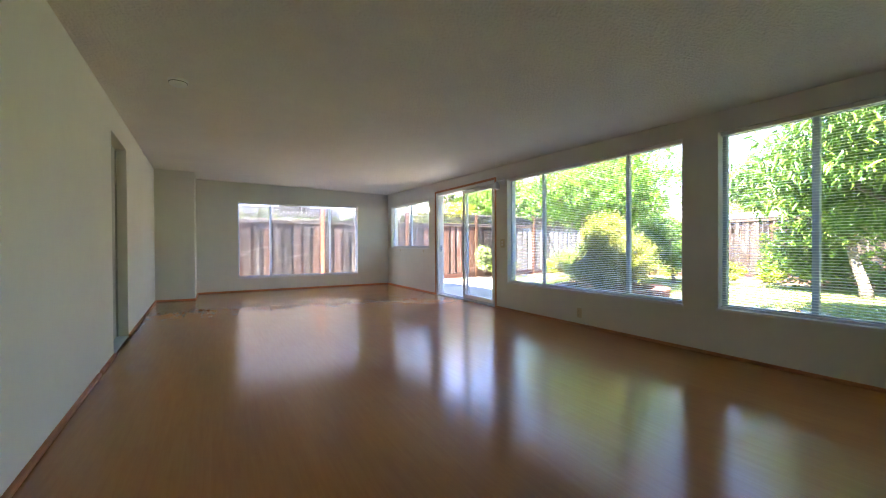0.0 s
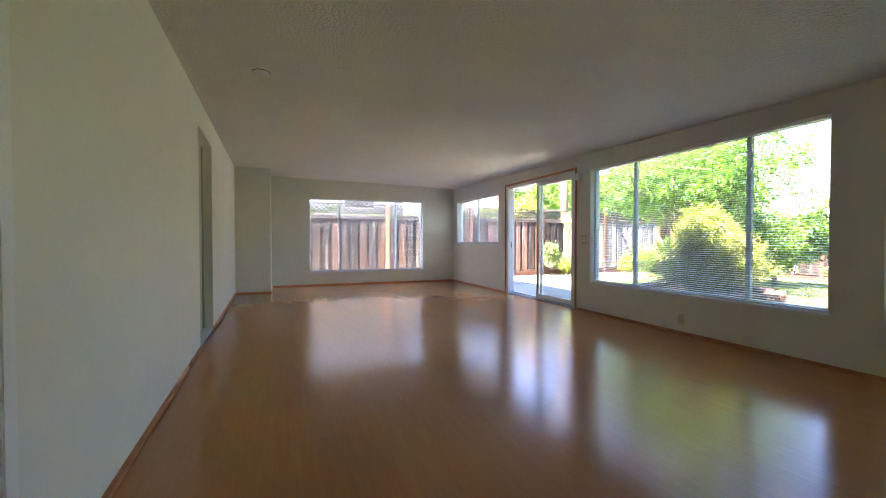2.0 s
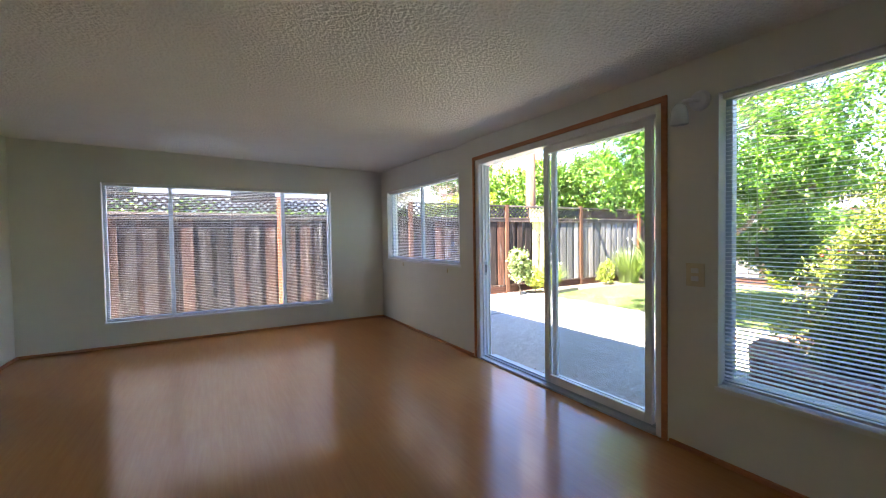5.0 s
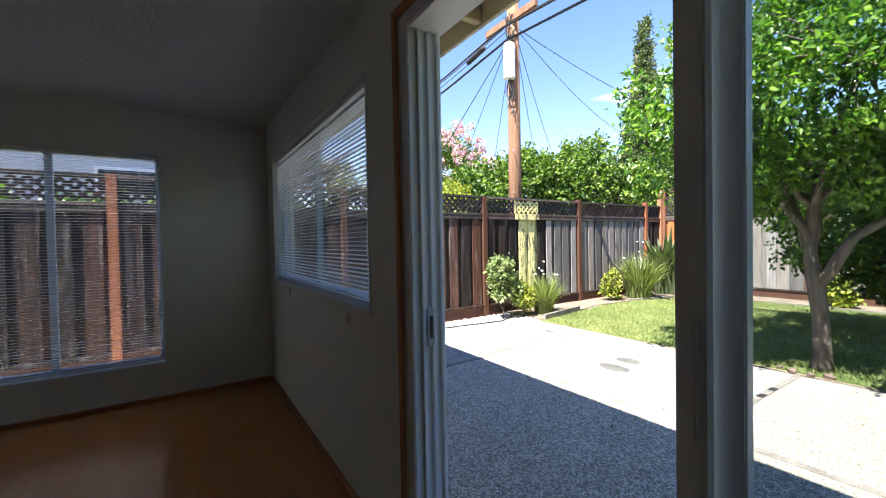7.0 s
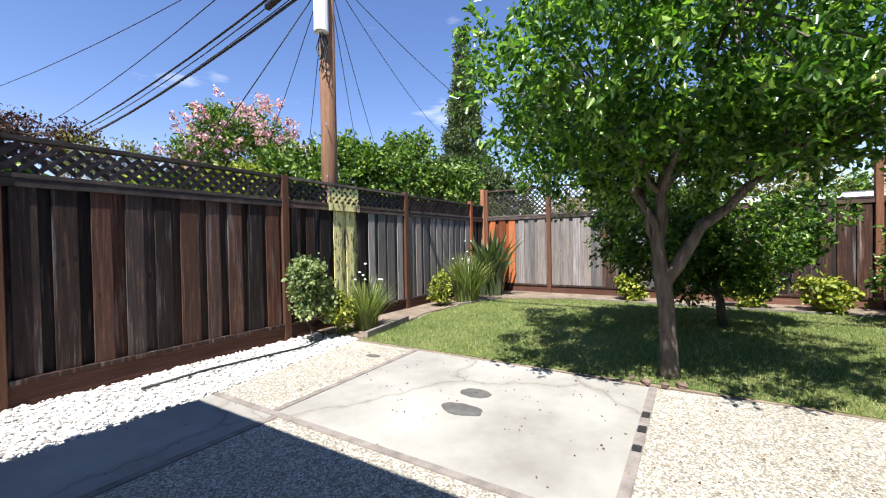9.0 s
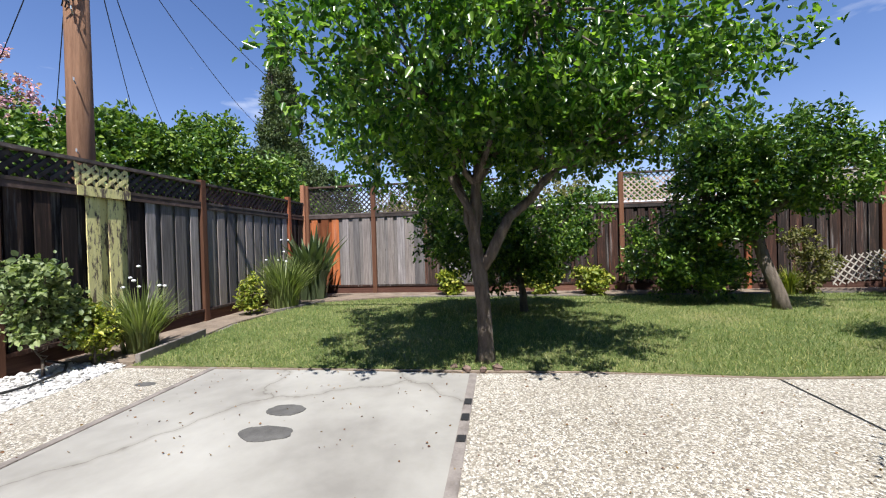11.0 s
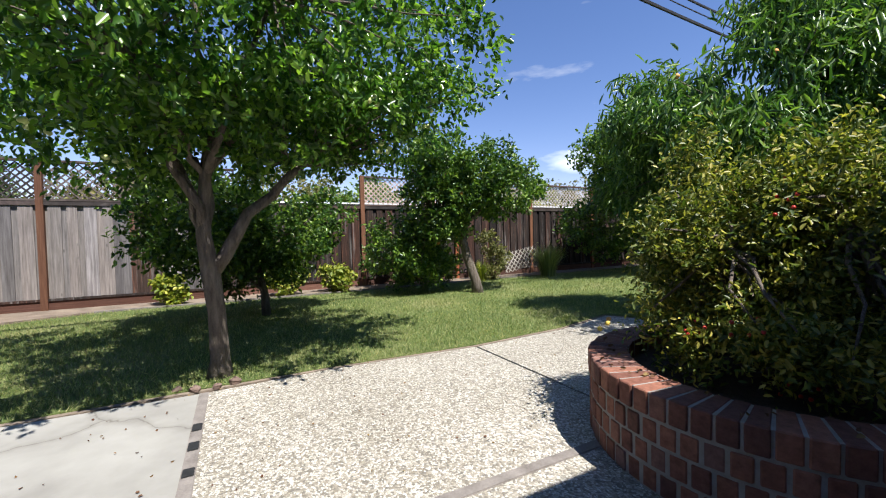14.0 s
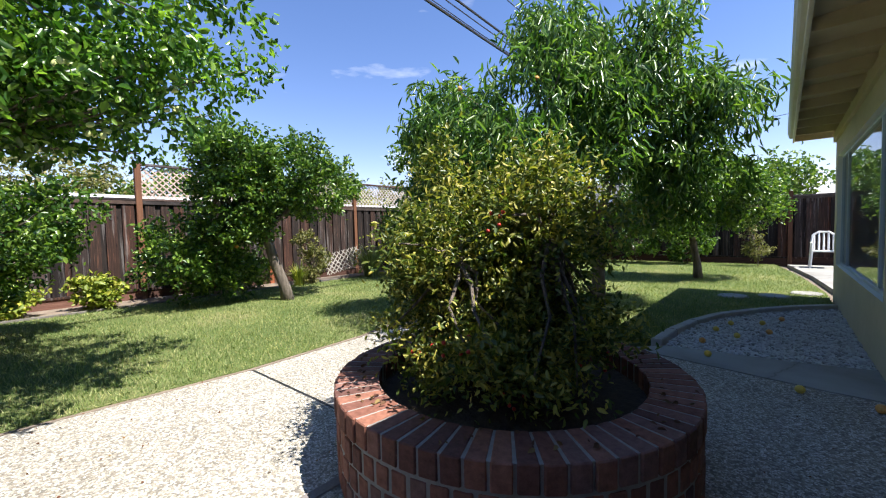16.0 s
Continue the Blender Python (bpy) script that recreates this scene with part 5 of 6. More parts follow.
def choose_east(u):
    if u > 10.75:
        return M_FENCEORANGE
    if u > 8.7:
        return M_FENCEGREY
    if u > 7.4:
        return M_FENCEBROWN if random.random() < 0.4 else M_FENCEGREY
    return M_FENCE


north_fence = fence("y", FENCE_Y, -1, [-2.8, -0.2, 2.4, 5.0, 7.6, 10.22, 12.8, 13.5], [2.0, 2.0, 2.03, 2.04, 2.04, 2.07, 2.1, 2.45], 1.69, 2.02, "dark weathered board fence with a lattice top", choose_north)
part("painted_lattice", lattice("y", FENCE_Y - 0.030, 8.34, 8.97, 1.737, 1.985, 0.088, 0.058, 0.008), M_FENCEYELLOW, north_fence, "lattice with flaking yellow paint")
part("painted_rail", Geo().box((8.34, FENCE_Y - 0.060, 1.62), (8.97, FENCE_Y - 0.0515, 1.732)), M_FENCEYELLOW, north_fence, "rail with flaking yellow paint", bevel=0.002)
fence("x", FENCE_X, -1, [-8.2, -5.4, -3.0, -0.55, 1.9, 4.36, 6.9, 9.83, 11.45], [2.4, 2.4, 2.4, 2.41, 2.41, 2.41, 1.8, 2.44, 2.44], 1.72, 2.40, "weathered board fence, part orange stained, lattice panels", choose_east,
      has_lattice=lambda i: i != 5, lat_mat=lambda i: M_LATTICEPALE if i in (2, 3, 4) else M_LATTICE, lat=(0.088, 0.030, 0.010))
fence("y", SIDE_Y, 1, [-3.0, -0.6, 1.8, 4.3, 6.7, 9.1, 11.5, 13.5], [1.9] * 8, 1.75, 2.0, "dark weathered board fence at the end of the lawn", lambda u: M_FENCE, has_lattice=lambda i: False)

# ---- plants along the fences ----
def strap_plant(place, height, spread, count, seed, label, width=0.018, mt=M_BLADE, flowers=0, name="iris_clump", split=False):
    """A clump of long arching strap leaves."""
    rs = random.Random(seed)
    th = thing(name, place, label, "plant", "bed plants")
    g = Geo()
    for i in range(count):
        a, r0 = rs.uniform(0, math.tau), rs.uniform(0, spread * 0.35)
        h, out = height * rs.uniform(0.6, 1.05), spread * rs.uniform(0.15, 1.0)
        b = Vector(place) + Vector((math.cos(a) * r0, math.sin(a) * r0, -0.02))
        d, s = Vector((math.cos(a), math.sin(a), 0)), Vector((-math.sin(a), math.cos(a), 0))
        vs = []
        for t in (0, 0.35, 0.7, 1.0):
            c = b + d * out * t * t + Vector((0, 0, h * (t - 0.25 * t * t * out / spread)))
            w = width * (1.0, 1.0, 0.75, 0.05)[int(t * 3 + 0.4)] / 2
            vs += [c - s * w, c + s * w]
        g.add(vs, [(0, 1, 3, 2), (2, 3, 5, 4), (4, 5, 7, 6)])
        if split:
            g.smooth = True
            part("leaf", g, mt, th)
            g = Geo()
    if not split:
        g.smooth = True
        part("foliage", g, mt, th)
    for i in range(flowers):
        a, r = rs.uniform(0, math.tau), rs.uniform(0, spread * 0.6)
        p = Vector(place) + Vector((math.cos(a) * r, math.sin(a) * r, height * rs.uniform(0.75, 1.15)))
        part("flower", Geo().ball(p, 0.022, squash=(1, 1, 0.7), seg=6, rings=4), M_WHITE, th, "small white flower")
    return th


def shrub(place, lobes, label, leaf, lmat, seed, clumps=160, per=14, name="shrub", fruit=None, spread=0.07):
    x, y, z = place
    return tree(name, place, label, "shrub", [((x, y, z - 0.03), 0.015), ((x, y, z + 0.15), 0.012)], [(1, (x + 0.05, y, z + 0.3), 0.008, 0.004), (1, (x - 0.05, y + 0.04, z + 0.28), 0.008, 0.004)],
                [(x + a, y + b, z + c, r, r2, r3) for a, b, c, r, r2, r3 in lobes], clumps, per, spread, leaf, lmat, seed, twigs=25, fruit=fruit, group="bed plants")


slab("planting_bed", [(8.1, 10.62), (9.4, 10.80), (10.0, 10.92), (11.3, 10.8), (12.3, 10.5), (12.85, 9.2), (12.8, 4.0), (13.05, -7.8), (13.57, -7.8), (13.57, 11.5), (8.1, 11.5)], G0 + 0.02, M_SOIL, "dry brown soil bed along the fences", 0.08, category="soil bed")
bt = thing("bed_edging", (8.7, 10.66, G0), "weathered timber edging of the planting bed", "edging")
for (x0, y0), (x1, y1) in (((8.08, 10.55), (9.25, 10.76)), ((11.0, 10.86), (12.25, 10.50)), ((12.77, 9.0), (12.72, 5.0)), ((12.72, 4.9), (12.85, 0.5))):
    d = Vector((x1 - x0, y1 - y0, 0)).normalized()
    s = Vector((-d.y, d.x, 0)) * 0.025
    a, b = Vector((x0, y0, 0)), Vector((x1, y1, 0))
    zz = (Vector((0, 0, G0 - 0.04)), Vector((0, 0, G0 + (0.10 if x0 < 9 else 0.045))))
    part("edging_board", Geo().add([a - s + zz[0], a + s + zz[0], b + s + zz[0], b - s + zz[0], a - s + zz[1], a + s + zz[1], b + s + zz[1], b - s + zz[1]],
                                   [(0, 1, 2, 3), (7, 6, 5, 4), (4, 5, 1, 0), (5, 6, 2, 1), (6, 7, 3, 2), (7, 4, 0, 3)]), M_DIVIDER, bt, bevel=0.004)
disc("stump_slab", (9.75, 11.0), 0.45, 0.22, M_DIVIDER, "flat old tree stump in the soil bed", seed=9)
shrub((7.68, 11.12, G0), [(-0.05, 0, 0.82, 0.27, 0.22, 0.26), (0.18, 0, 0.48, 0.24, 0.2, 0.24), (-0.1, 0, 0.5, 0.18, 0.18, 0.18)], "rose bush with round green leaves by the fence", (0.055, 0.038), M_ROSE, 31, name="rose_bush")
shrub((8.05, 11.0, G0), [(0, 0, 0.35, 0.25, 0.2, 0.28)], "pale green leafy shrub with cream blooms", (0.05, 0.026), M_YELLOWGREEN, 32, 90)
strap_plant((8.52, 10.95, G0 + 0.02), 0.85, 0.5, 330, 33, "dense clump of green strap leaves", flowers=7)
shrub((10.75, 11.1, G0), [(0, 0, 0.3, 0.22, 0.2, 0.26), (0.1, 0, 0.5, 0.12, 0.12, 0.15)], "small shrub with reddish-yellow leaves", (0.05, 0.028), M_YELLOWGREEN, 34, 70)
strap_plant((11.55, 10.95, G0 + 0.02), 1.12, 0.75, 520, 35, "dense clump of green strap leaves", flowers=6)
strap_plant((12.7, 10.95, G0 + 0.02), 1.65, 0.85, 75, 36, "bird of paradise with broad grey-green leaves", width=0.15, mt=M_PARADISE, name="paradise_plant", split=True)
for i, (x, y, r) in enumerate(((12.95, 6.15, 0.33), (12.95, 5.12, 0.36), (13.0, 8.0, 0.25))):
    shrub((x, y, G0), [(0, 0, 0.28, r, r, 0.3), (0.05, 0.1, 0.4, r * 0.7, r * 0.7, 0.2)], "low yellow-green hydrangea bush by the fence", (0.075, 0.05), M_YELLOWGREEN, 40 + i, 110, 10, name="hydrangea")
shrub((12.8, 1.3, G0), [(0, 0, 0.5, 0.4, 0.45, 0.45), (0, 0.1, 0.9, 0.35, 0.35, 0.3)], "grey-green shrub beside the fence", (0.06, 0.03), M_OLIVE, 45, 160)
strap_plant((12.7, 1.7, G0 + 0.02), 0.6, 0.35, 120, 46, "clump of yellowish strap leaves", mt=M_YELLOWGREEN)
strap_plant((12.55, -0.25, G0 + 0.02), 1.0, 0.6, 300, 47, "dark clump of strap leaves")
shrub((13.0, 3.2, G0), [(0, 0, 0.5, 0.4, 0.7, 0.5), (0, 0.8, 0.7, 0.35, 0.5, 0.6), (0, -0.7, 0.45, 0.35, 0.5, 0.45)], "dark shrub in the shade of the citrus tree", (0.07, 0.035), M_CITRUS, 48, 260)
shrub((4.95, -7.2, G0), [(0, 0, 0.5, 0.3, 0.3, 0.35), (0.1, 0, 0.9, 0.25, 0.25, 0.25)], "rangy rose shrub by the far fence", (0.05, 0.03), M_OLIVE, 49, 90)
for i in range(5):
    shrub((6.6 + i * 1.35, -7.3 + 0.2 * (i % 2), G0), [(0, 0, 0.7, 0.75, 0.6, 0.6), (0.2, 0.1, 1.3, 0.6, 0.5, 0.5)], "dark leafy shrub before the end fence", (0.09, 0.05), M_CITRUS, 70 + i, 200)
lp = thing("lattice_offcut", (12.9, 0.4, G0), "white lattice panel leaning in the bed", "lattice panel")
g = lattice("x", 12.9, -0.25, 0.80, G0 + 0.22, G0 + 0.72, 0.10, 0.026)
g.v = [(x + 0.25 * (z - G0), y, z + 0.22 * (0.95 - y) / 1.3 - 0.12) for x, y, z in g.v]
part("lath_panel", g, M_LATTICEPALE, lp)

tree("citrus_tree", (11.4, -2.7, G0), "dense dark citrus tree shading the end of the lawn", "tree",
     [((11.4, -2.7, G0 - 0.05), 0.10), ((11.4, -2.7, 0.3), 0.08), ((11.4, -2.6, 0.9), 0.07)], [(2, (11.2, -2.0, 1.7), 0.04, 0.012), (2, (11.6, -3.5, 1.7), 0.04, 0.012), (2, (10.9, -2.9, 1.9), 0.035, 0.012)],
     [(11.3, -2.0, 2.2, 1.5, 1.5, 1.2), (11.5, -3.8, 2.1, 1.5, 1.5, 1.2), (11.0, -2.9, 3.2, 1.4, 1.6, 0.8), (12.3, -2.0, 1.2, 0.9, 1.5, 1.0), (12.3, -4.6, 1.2, 0.9, 1.4, 1.0), (10.9, -0.9, 2.9, 1.0, 1.0, 0.85), (10.5, -1.8, 3.6, 1.0, 1.1, 0.7)], 2600, 18, 0.15, (0.085, 0.044), M_CITRUS, 15)

# ---- beyond the fences ----
for i in range(6):
    shrub((-0.2 + i * 1.35, 12.35 + 0.15 * (i % 2), G0), [(0, 0, 1.66, 0.85, 0.35, 0.42), (0.4, 0.1, 1.1, 0.7, 0.4, 0.6)], "dark leafy shrub close behind the lattice fence", (0.08, 0.045), M_CITRUS, 90 + i, 420, 16)
tree("orange_tree", (12.4, 15.6, G0), "dense dark green orange tree behind the fence", "tree", [((12.4, 15.6, -0.3), 0.15), ((12.4, 15.6, 1.5), 0.1)], [(1, (12.2, 15.5, 2.5), 0.06, 0.02)],
     [(11.3, 15.6, 2.5, 1.3, 1.2, 1.3), (12.8, 15.6, 2.9, 1.4, 1.2, 1.5), (10.4, 15.4, 2.1, 0.9, 1.0, 0.9)], 1500, 16, 0.2, (0.12, 0.068), M_BACKTREE, 23, shell=0.75)
tree("lemon_tree", (9.0, 15.2, G0), "bright yellow-green citrus tree behind the fence", "tree", [((9.0, 15.2, -0.3), 0.1), ((9.0, 15.2, 1.3), 0.07)], [(1, (9.0, 15.2, 1.9), 0.04, 0.02)],
     [(8.9, 15.2, 2.0, 1.0, 0.9, 0.85), (7.9, 15.4, 1.7, 0.8, 0.8, 0.7)], 500, 15, 0.18, (0.11, 0.06), M_YELLOWGREEN, 22, shell=0.75)
tree("orange_tree", (14.7, 14.3, G0), "tall dense orange tree behind the fence", "tree", [((14.7, 14.3, -0.3), 0.15), ((14.7, 14.3, 1.5), 0.1)], [(1, (14.7, 14.3, 2.5), 0.06, 0.02)],
     [(14.4, 14.4, 3.0, 1.2, 1.2, 1.6), (16.0, 13.8, 2.6, 1.2, 1.2, 1.5), (13.4, 14.5, 2.4, 1.0, 1.0, 1.3)], 1500, 16, 0.2, (0.12, 0.068), M_BACKTREE, 24)
myr = tree("crape_myrtle", (11.65, 18.9, G0), "crape myrtle covered in pink blossom", "tree", [((11.65, 18.9, -0.3), 0.12), ((11.65, 18.9, 2.2), 0.08)], [(1, (11.05, 18.9, 3.6), 0.05, 0.02), (1, (12.45, 18.9, 3.8), 0.05, 0.02)],
           [(11.65, 18.9, 3.9, 1.9, 1.7, 1.3), (10.45, 18.8, 3.5, 1.1, 1.1, 1.0), (13.05, 18.8, 3.4, 1.2, 1.1, 0.9), (12.05, 18.8, 4.75, 1.1, 1.0, 0.7), (10.9, 18.8, 4.6, 1.1, 1.0, 0.7)], 900, 14, 0.2, (0.10, 0.055), M_BACKTREE, 25)
pts, dirs, _ = leafy([(11.65, 18.6, 4.2, 2.1, 1.9, 1.5), (10.35, 18.5, 3.8, 1.3, 1.2, 1.2), (13.25, 18.5, 3.6, 1.3, 1.2, 0.95)], 260, 26, 0.15, 26, 0.85)
bl = new("blossom", leaf_mesh("blossom", pts - np.array((11.65, 18.9, G0)), dirs, 0.085, 0.06, M_PINK))
bl.parent = myr
tagged(bl, "clusters of pink blossom")
tree("plum_tree", (7.6, 22.0, G0), "purple-leaved plum tree behind the fence", "tree", [((7.6, 22, -0.3), 0.12), ((7.6, 22, 3), 0.07)], [(1, (7.4, 22, 4.2), 0.04, 0.02)],
     [(7.3, 22.0, 4.1, 1.5, 1.2, 0.75), (4.9, 22.0, 4.8, 1.3, 1.2, 1.2), (6.1, 22.0, 3.8, 1.1, 1.1, 0.6)], 620, 16, 0.22, (0.10, 0.05), M_PLUM, 27)
tree("garden_tree", (9.2, 21.0, G0), "pale green tree behind the fence", "tree", [((9.2, 21, -0.3), 0.12), ((9.2, 21, 2.4), 0.07)], [(1, (9.2, 21, 3.2), 0.04, 0.02)],
     [(9.0, 21.0, 3.6, 1.1, 1.1, 0.8)], 170, 12, 0.2, (0.10, 0.05), M_OLIVE, 28)
cone = [(19.95, 15.6, 1.5 + i * 1.05, max(1.5 - i * 0.155, 0.24), max(1.5 - i * 0.155, 0.24), 0.95) for i in range(9)]
tree("cypress_tree", (19.8, 15.9, G0), "tall narrow dark cypress", "tree", [((19.8, 15.9, -0.3), 0.18), ((19.8, 15.9, 8.0), 0.05)], [(1, (19.8, 15.9, 9.2), 0.04, 0.02)], cone, 3600, 15, 0.17, (0.13, 0.06), M_CYPRESS, 29, droop=-0.6, shell=0.7)
tree("cypress_tree", (20.3, 14.3, G0), "shorter dark cypress beside a taller one", "tree", [((20.3, 14.3, -0.3), 0.18), ((20.3, 14.3, 3.5), 0.05)], [(1, (20.3, 14.3, 4.2), 0.04, 0.02)],
     [(20.3, 14.6, 3.0, 1.6, 1.2, 1.7), (20.4, 13.6, 2.6, 1.4, 1.2, 1.6), (19.9, 17.3, 3.2, 1.0, 0.9, 1.9)], 1100, 14, 0.18, (0.14, 0.07), M_CYPRESS, 30, droop=-0.4)
for i, (x, y, h, r, mt) in enumerate(((24, 10.5, 4.0, 2.4, M_OLIVE), (27, 4.5, 5.0, 2.6, M_OLIVE), (26, 0.5, 4.2, 2.2, M_BACKTREE), (24, -6, 4.6, 2.4, M_OLIVE), (22, -12, 4.6, 2.6, M_OLIVE), (17, -16, 4.8, 2.6, M_BACKTREE), (11, -17, 4.2, 2.4, M_OLIVE), (5, -17, 4.0, 2.2, M_BACKTREE), (18.5, -3.5, 3.0, 1.6, M_YELLOWGREEN))):
    tree("far_tree", (x, y, G0), "hazy rounded tree beyond the gardens", "tree", [((x, y, -0.3), 0.2), ((x, y, h * 0.5), 0.12)], [(1, (x, y + 0.3, h * 0.8), 0.06, 0.03)],
         [(x, y, h * 0.66, r, r, h * 0.36), (x + 0.8, y + r * 0.7, h * 0.55, r * 0.7, r * 0.7, h * 0.3), (x, y - r * 0.8, h * 0.58, r * 0.75, r * 0.7, h * 0.3)], 420, 12, 0.3, (0.17, 0.10), mt, 80 + i, twigs=0, group="far trees")

# utility pole and overhead cables
PX, PY = 8.90, 12.08
up = thing("utility_pole", (PX, PY, G0), "weathered brown timber utility pole behind the fence", "utility pole")
g = Geo()
g.smooth = True
g.tube([(PX, PY, -0.4), (PX + 0.02, PY, 3.0), (PX + 0.03, PY, 6.9)], [0.145, 0.13, 0.118], 16)
part("pole", g, M_POLE, up)
part("crossarm", Geo().box((PX - 0.1, PY - 0.75, 5.72), (PX - 0.02, PY + 0.75, 5.86)), M_POLE, up, bevel=0.006)
g = Geo().lathe((PX - 0.20, PY - 0.12, 4.52), [(0.05, -0.02), (0.115, 0.0), (0.115, 0.62), (0.10, 0.70), (0.03, 0.72)], 14)
part("terminal_box", g, M_WHITE, up, "white metal terminal box")
for i in range(9):
    a = 0.6 if i % 2 else -2.4
    z = 2.2 + i * 0.42
    d = Vector((math.cos(a), math.sin(a), 0))
    p = Vector((PX, PY, z)) + d * 0.13
    part("climbing_step", Geo().tube([p, p + d * 0.13, p + d * 0.13 + Vector((0, 0, 0.03))], 0.008, 6), M_ALU, up)
rs = random.Random(9)
for i in range(9):
    pts = [Vector((PX, PY, 0)) + Vector((-0.17 + rs.uniform(-0.08, 0.06), -0.1 + rs.uniform(-0.1, 0.1), z)) for z in np.linspace(3.9 + rs.uniform(0, 0.3), 5.8, 7)]
    part("drop_wire", Geo().tube(pts, 0.008, 5), M_BLACK, up)


def cable(a, b, sag, r, label="black overhead cable strung between poles"):
    a, b = Vector(a), Vector(b)
    pts = [a.lerp(b, t) - Vector((0, 0, sag * 4 * t * (1 - t))) for t in np.linspace(0, 1, 15)]
    return solo("overhead_cable", Geo().tube(pts, r, 5), M_BLACK, tuple(a), label, "cable", "overhead cables")


for dx, dz, r in ((-0.30, 5.55, 0.022), (-0.16, 5.35, 0.026), (0.0, 5.78, 0.012), (-0.55, 5.95, 0.010), (0.25, 5.9, 0.010)):
    cable((PX + dx, PY, dz), (10.2 + dx * 2, 40, dz + 0.8), 0.9, r)
    cable((PX + dx, PY, dz), (10.3 + dx * 2, -24, dz + 0.9), 0.8, r)
for q, sag in (((17.0, 19.0, 4.2), 0.2), ((18.0, 18.6, 4.3), 0.25), ((12.6, 20.0, 3.2), 0.1), ((13.8, 18.8, 3.1), 0.1), ((22.0, 17.0, 6.0), 0.5), ((24.0, 14.0, 6.4), 0.6), ((15.6, 19.5, 3.4), 0.2)):
    cable((PX + 0.05, PY, 5.7), q, sag, 0.008, "thin black overhead service wire")
for q_ in ((-4.0, 30.0, 7.9), (6.0, 36.0, 6.9), (-9.0, 22.0, 7.0)):
    cable((PX, PY, 6.5), q_, 0.7, 0.009, "thin black overhead service wire")
for z_ in (0, 0.06):
    cable((3.9, 14.5, 3.70 + z_), (9.6, 14.5, 6.75 + z_ * 2), 0.12, 0.012, "thin black overhead service wire")
cable((PX, PY, 5.5), (7.9, 14.8, 2.2), 0.02, 0.010, "black guy wire of the pole")
sp = thing("cable_splice", (PX - 0.42, PY + 0.9, 5.35), "black splice case hanging on the cables", "splice case")
part("case", Geo().tube([(PX - 0.28, PY + 0.55, 5.40), (PX - 0.27, PY + 0.62, 5.40), (PX - 0.2, PY + 1.25, 5.36), (PX - 0.19, PY + 1.32, 5.36)], [0.02, 0.06, 0.06, 0.02], 10), M_BLACK, sp)
cable((4.0, -9.5, 4.3), (20, -11.5, 4.1), 0.2, 0.008, "thin black overhead service wire")


def house(x0, y0, x1, y1, z_eave, ridge_axis, rise, label, over=0.4, windows=()):
    th = thing("neighbour_house", ((x0 + x1) / 2, (y0 + y1) / 2, G0), label, "house", "neighbouring houses")
    part("wall", Geo().box((x0, y0, G0 - 0.1), (x1, y1, z_eave)), M_SIDING, th)
    a0, b0, a1, b1 = x0 - over, y0 - over, x1 + over, y1 + over
    if ridge_axis == "y":
        m_ = (a0 + a1) / 2
        g = Geo().add([(a0, b0, z_eave), (a1, b0, z_eave), (a1, b1, z_eave), (a0, b1, z_eave), (m_, b0, z_eave + rise), (m_, b1, z_eave + rise)], [(3, 2, 1, 0), (0, 4, 5, 3), (1, 2, 5, 4), (0, 1, 4), (2, 3, 5)])
    else:
        m_ = (b0 + b1) / 2
        g = Geo().add([(a0, b0, z_eave), (a1, b0, z_eave), (a1, b1, z_eave), (a0, b1, z_eave), (a0, m_, z_eave + rise), (a1, m_, z_eave + rise)], [(3, 2, 1, 0), (0, 1, 5, 4), (2, 3, 4, 5), (0, 4, 3), (1, 2, 5)])
    part("roof", g, M_ROOF, th, "grey shingle roof")
    part("fascia", Geo().box((a0 - 0.03, b0 - 0.03, z_eave - 0.12), (a1 + 0.03, b1 + 0.03, z_eave + 0.02)), M_WHITE, th, "white fascia board")
    for (wx0, wx1, wz0, wz1) in windows:
        w = part("window", Geo().box((wx0, y0 - 0.05, wz0), (wx1, y0 - 0.001, wz1)), M_WHITE, th, "white framed window")
        part("pane", Geo().box((wx0 + 0.06, y0 - 0.06, wz0 + 0.06), (wx1 - 0.06, y0 - 0.051, wz1 - 0.06)), M_DARK, w)
    return th


house(17.2, -5.0, 24.0, 8.6, 2.06, "y", 0.35, "low grey neighbouring house with white fascia")
house(-6.0, 15.6, 4.0, 22.0, 4.6, "x", 1.6, "pale blue-grey neighbouring house behind the fence", windows=((1.7, 2.9, 2.2, 2.75), (-1.4, -0.2, 2.2, 2.75)))
house(9.5, -18.0, 17.5, -12.0, 2.2, "x", 1.0, "low neighbouring house beyond the end fence")

# ---- loose things outdoors ----
hose = [(5.75, 10.98, 0.015), (6.3, 11.02, 0.015), (6.9, 10.95, 0.015), (7.4, 10.88, 0.015), (7.75, 10.98, 0.02), (7.95, 11.2, 0.03), (7.92, 11.4, 0.06)]
g = Geo()
g.smooth = True
g.tube([(x, y, G0 + z + 0.01) for x, y, z in hose], 0.012, 8)
solo("garden_hose", g, M_BLACK, (6.9, 10.95, G0), "black garden hose lying on white gravel", "hose")

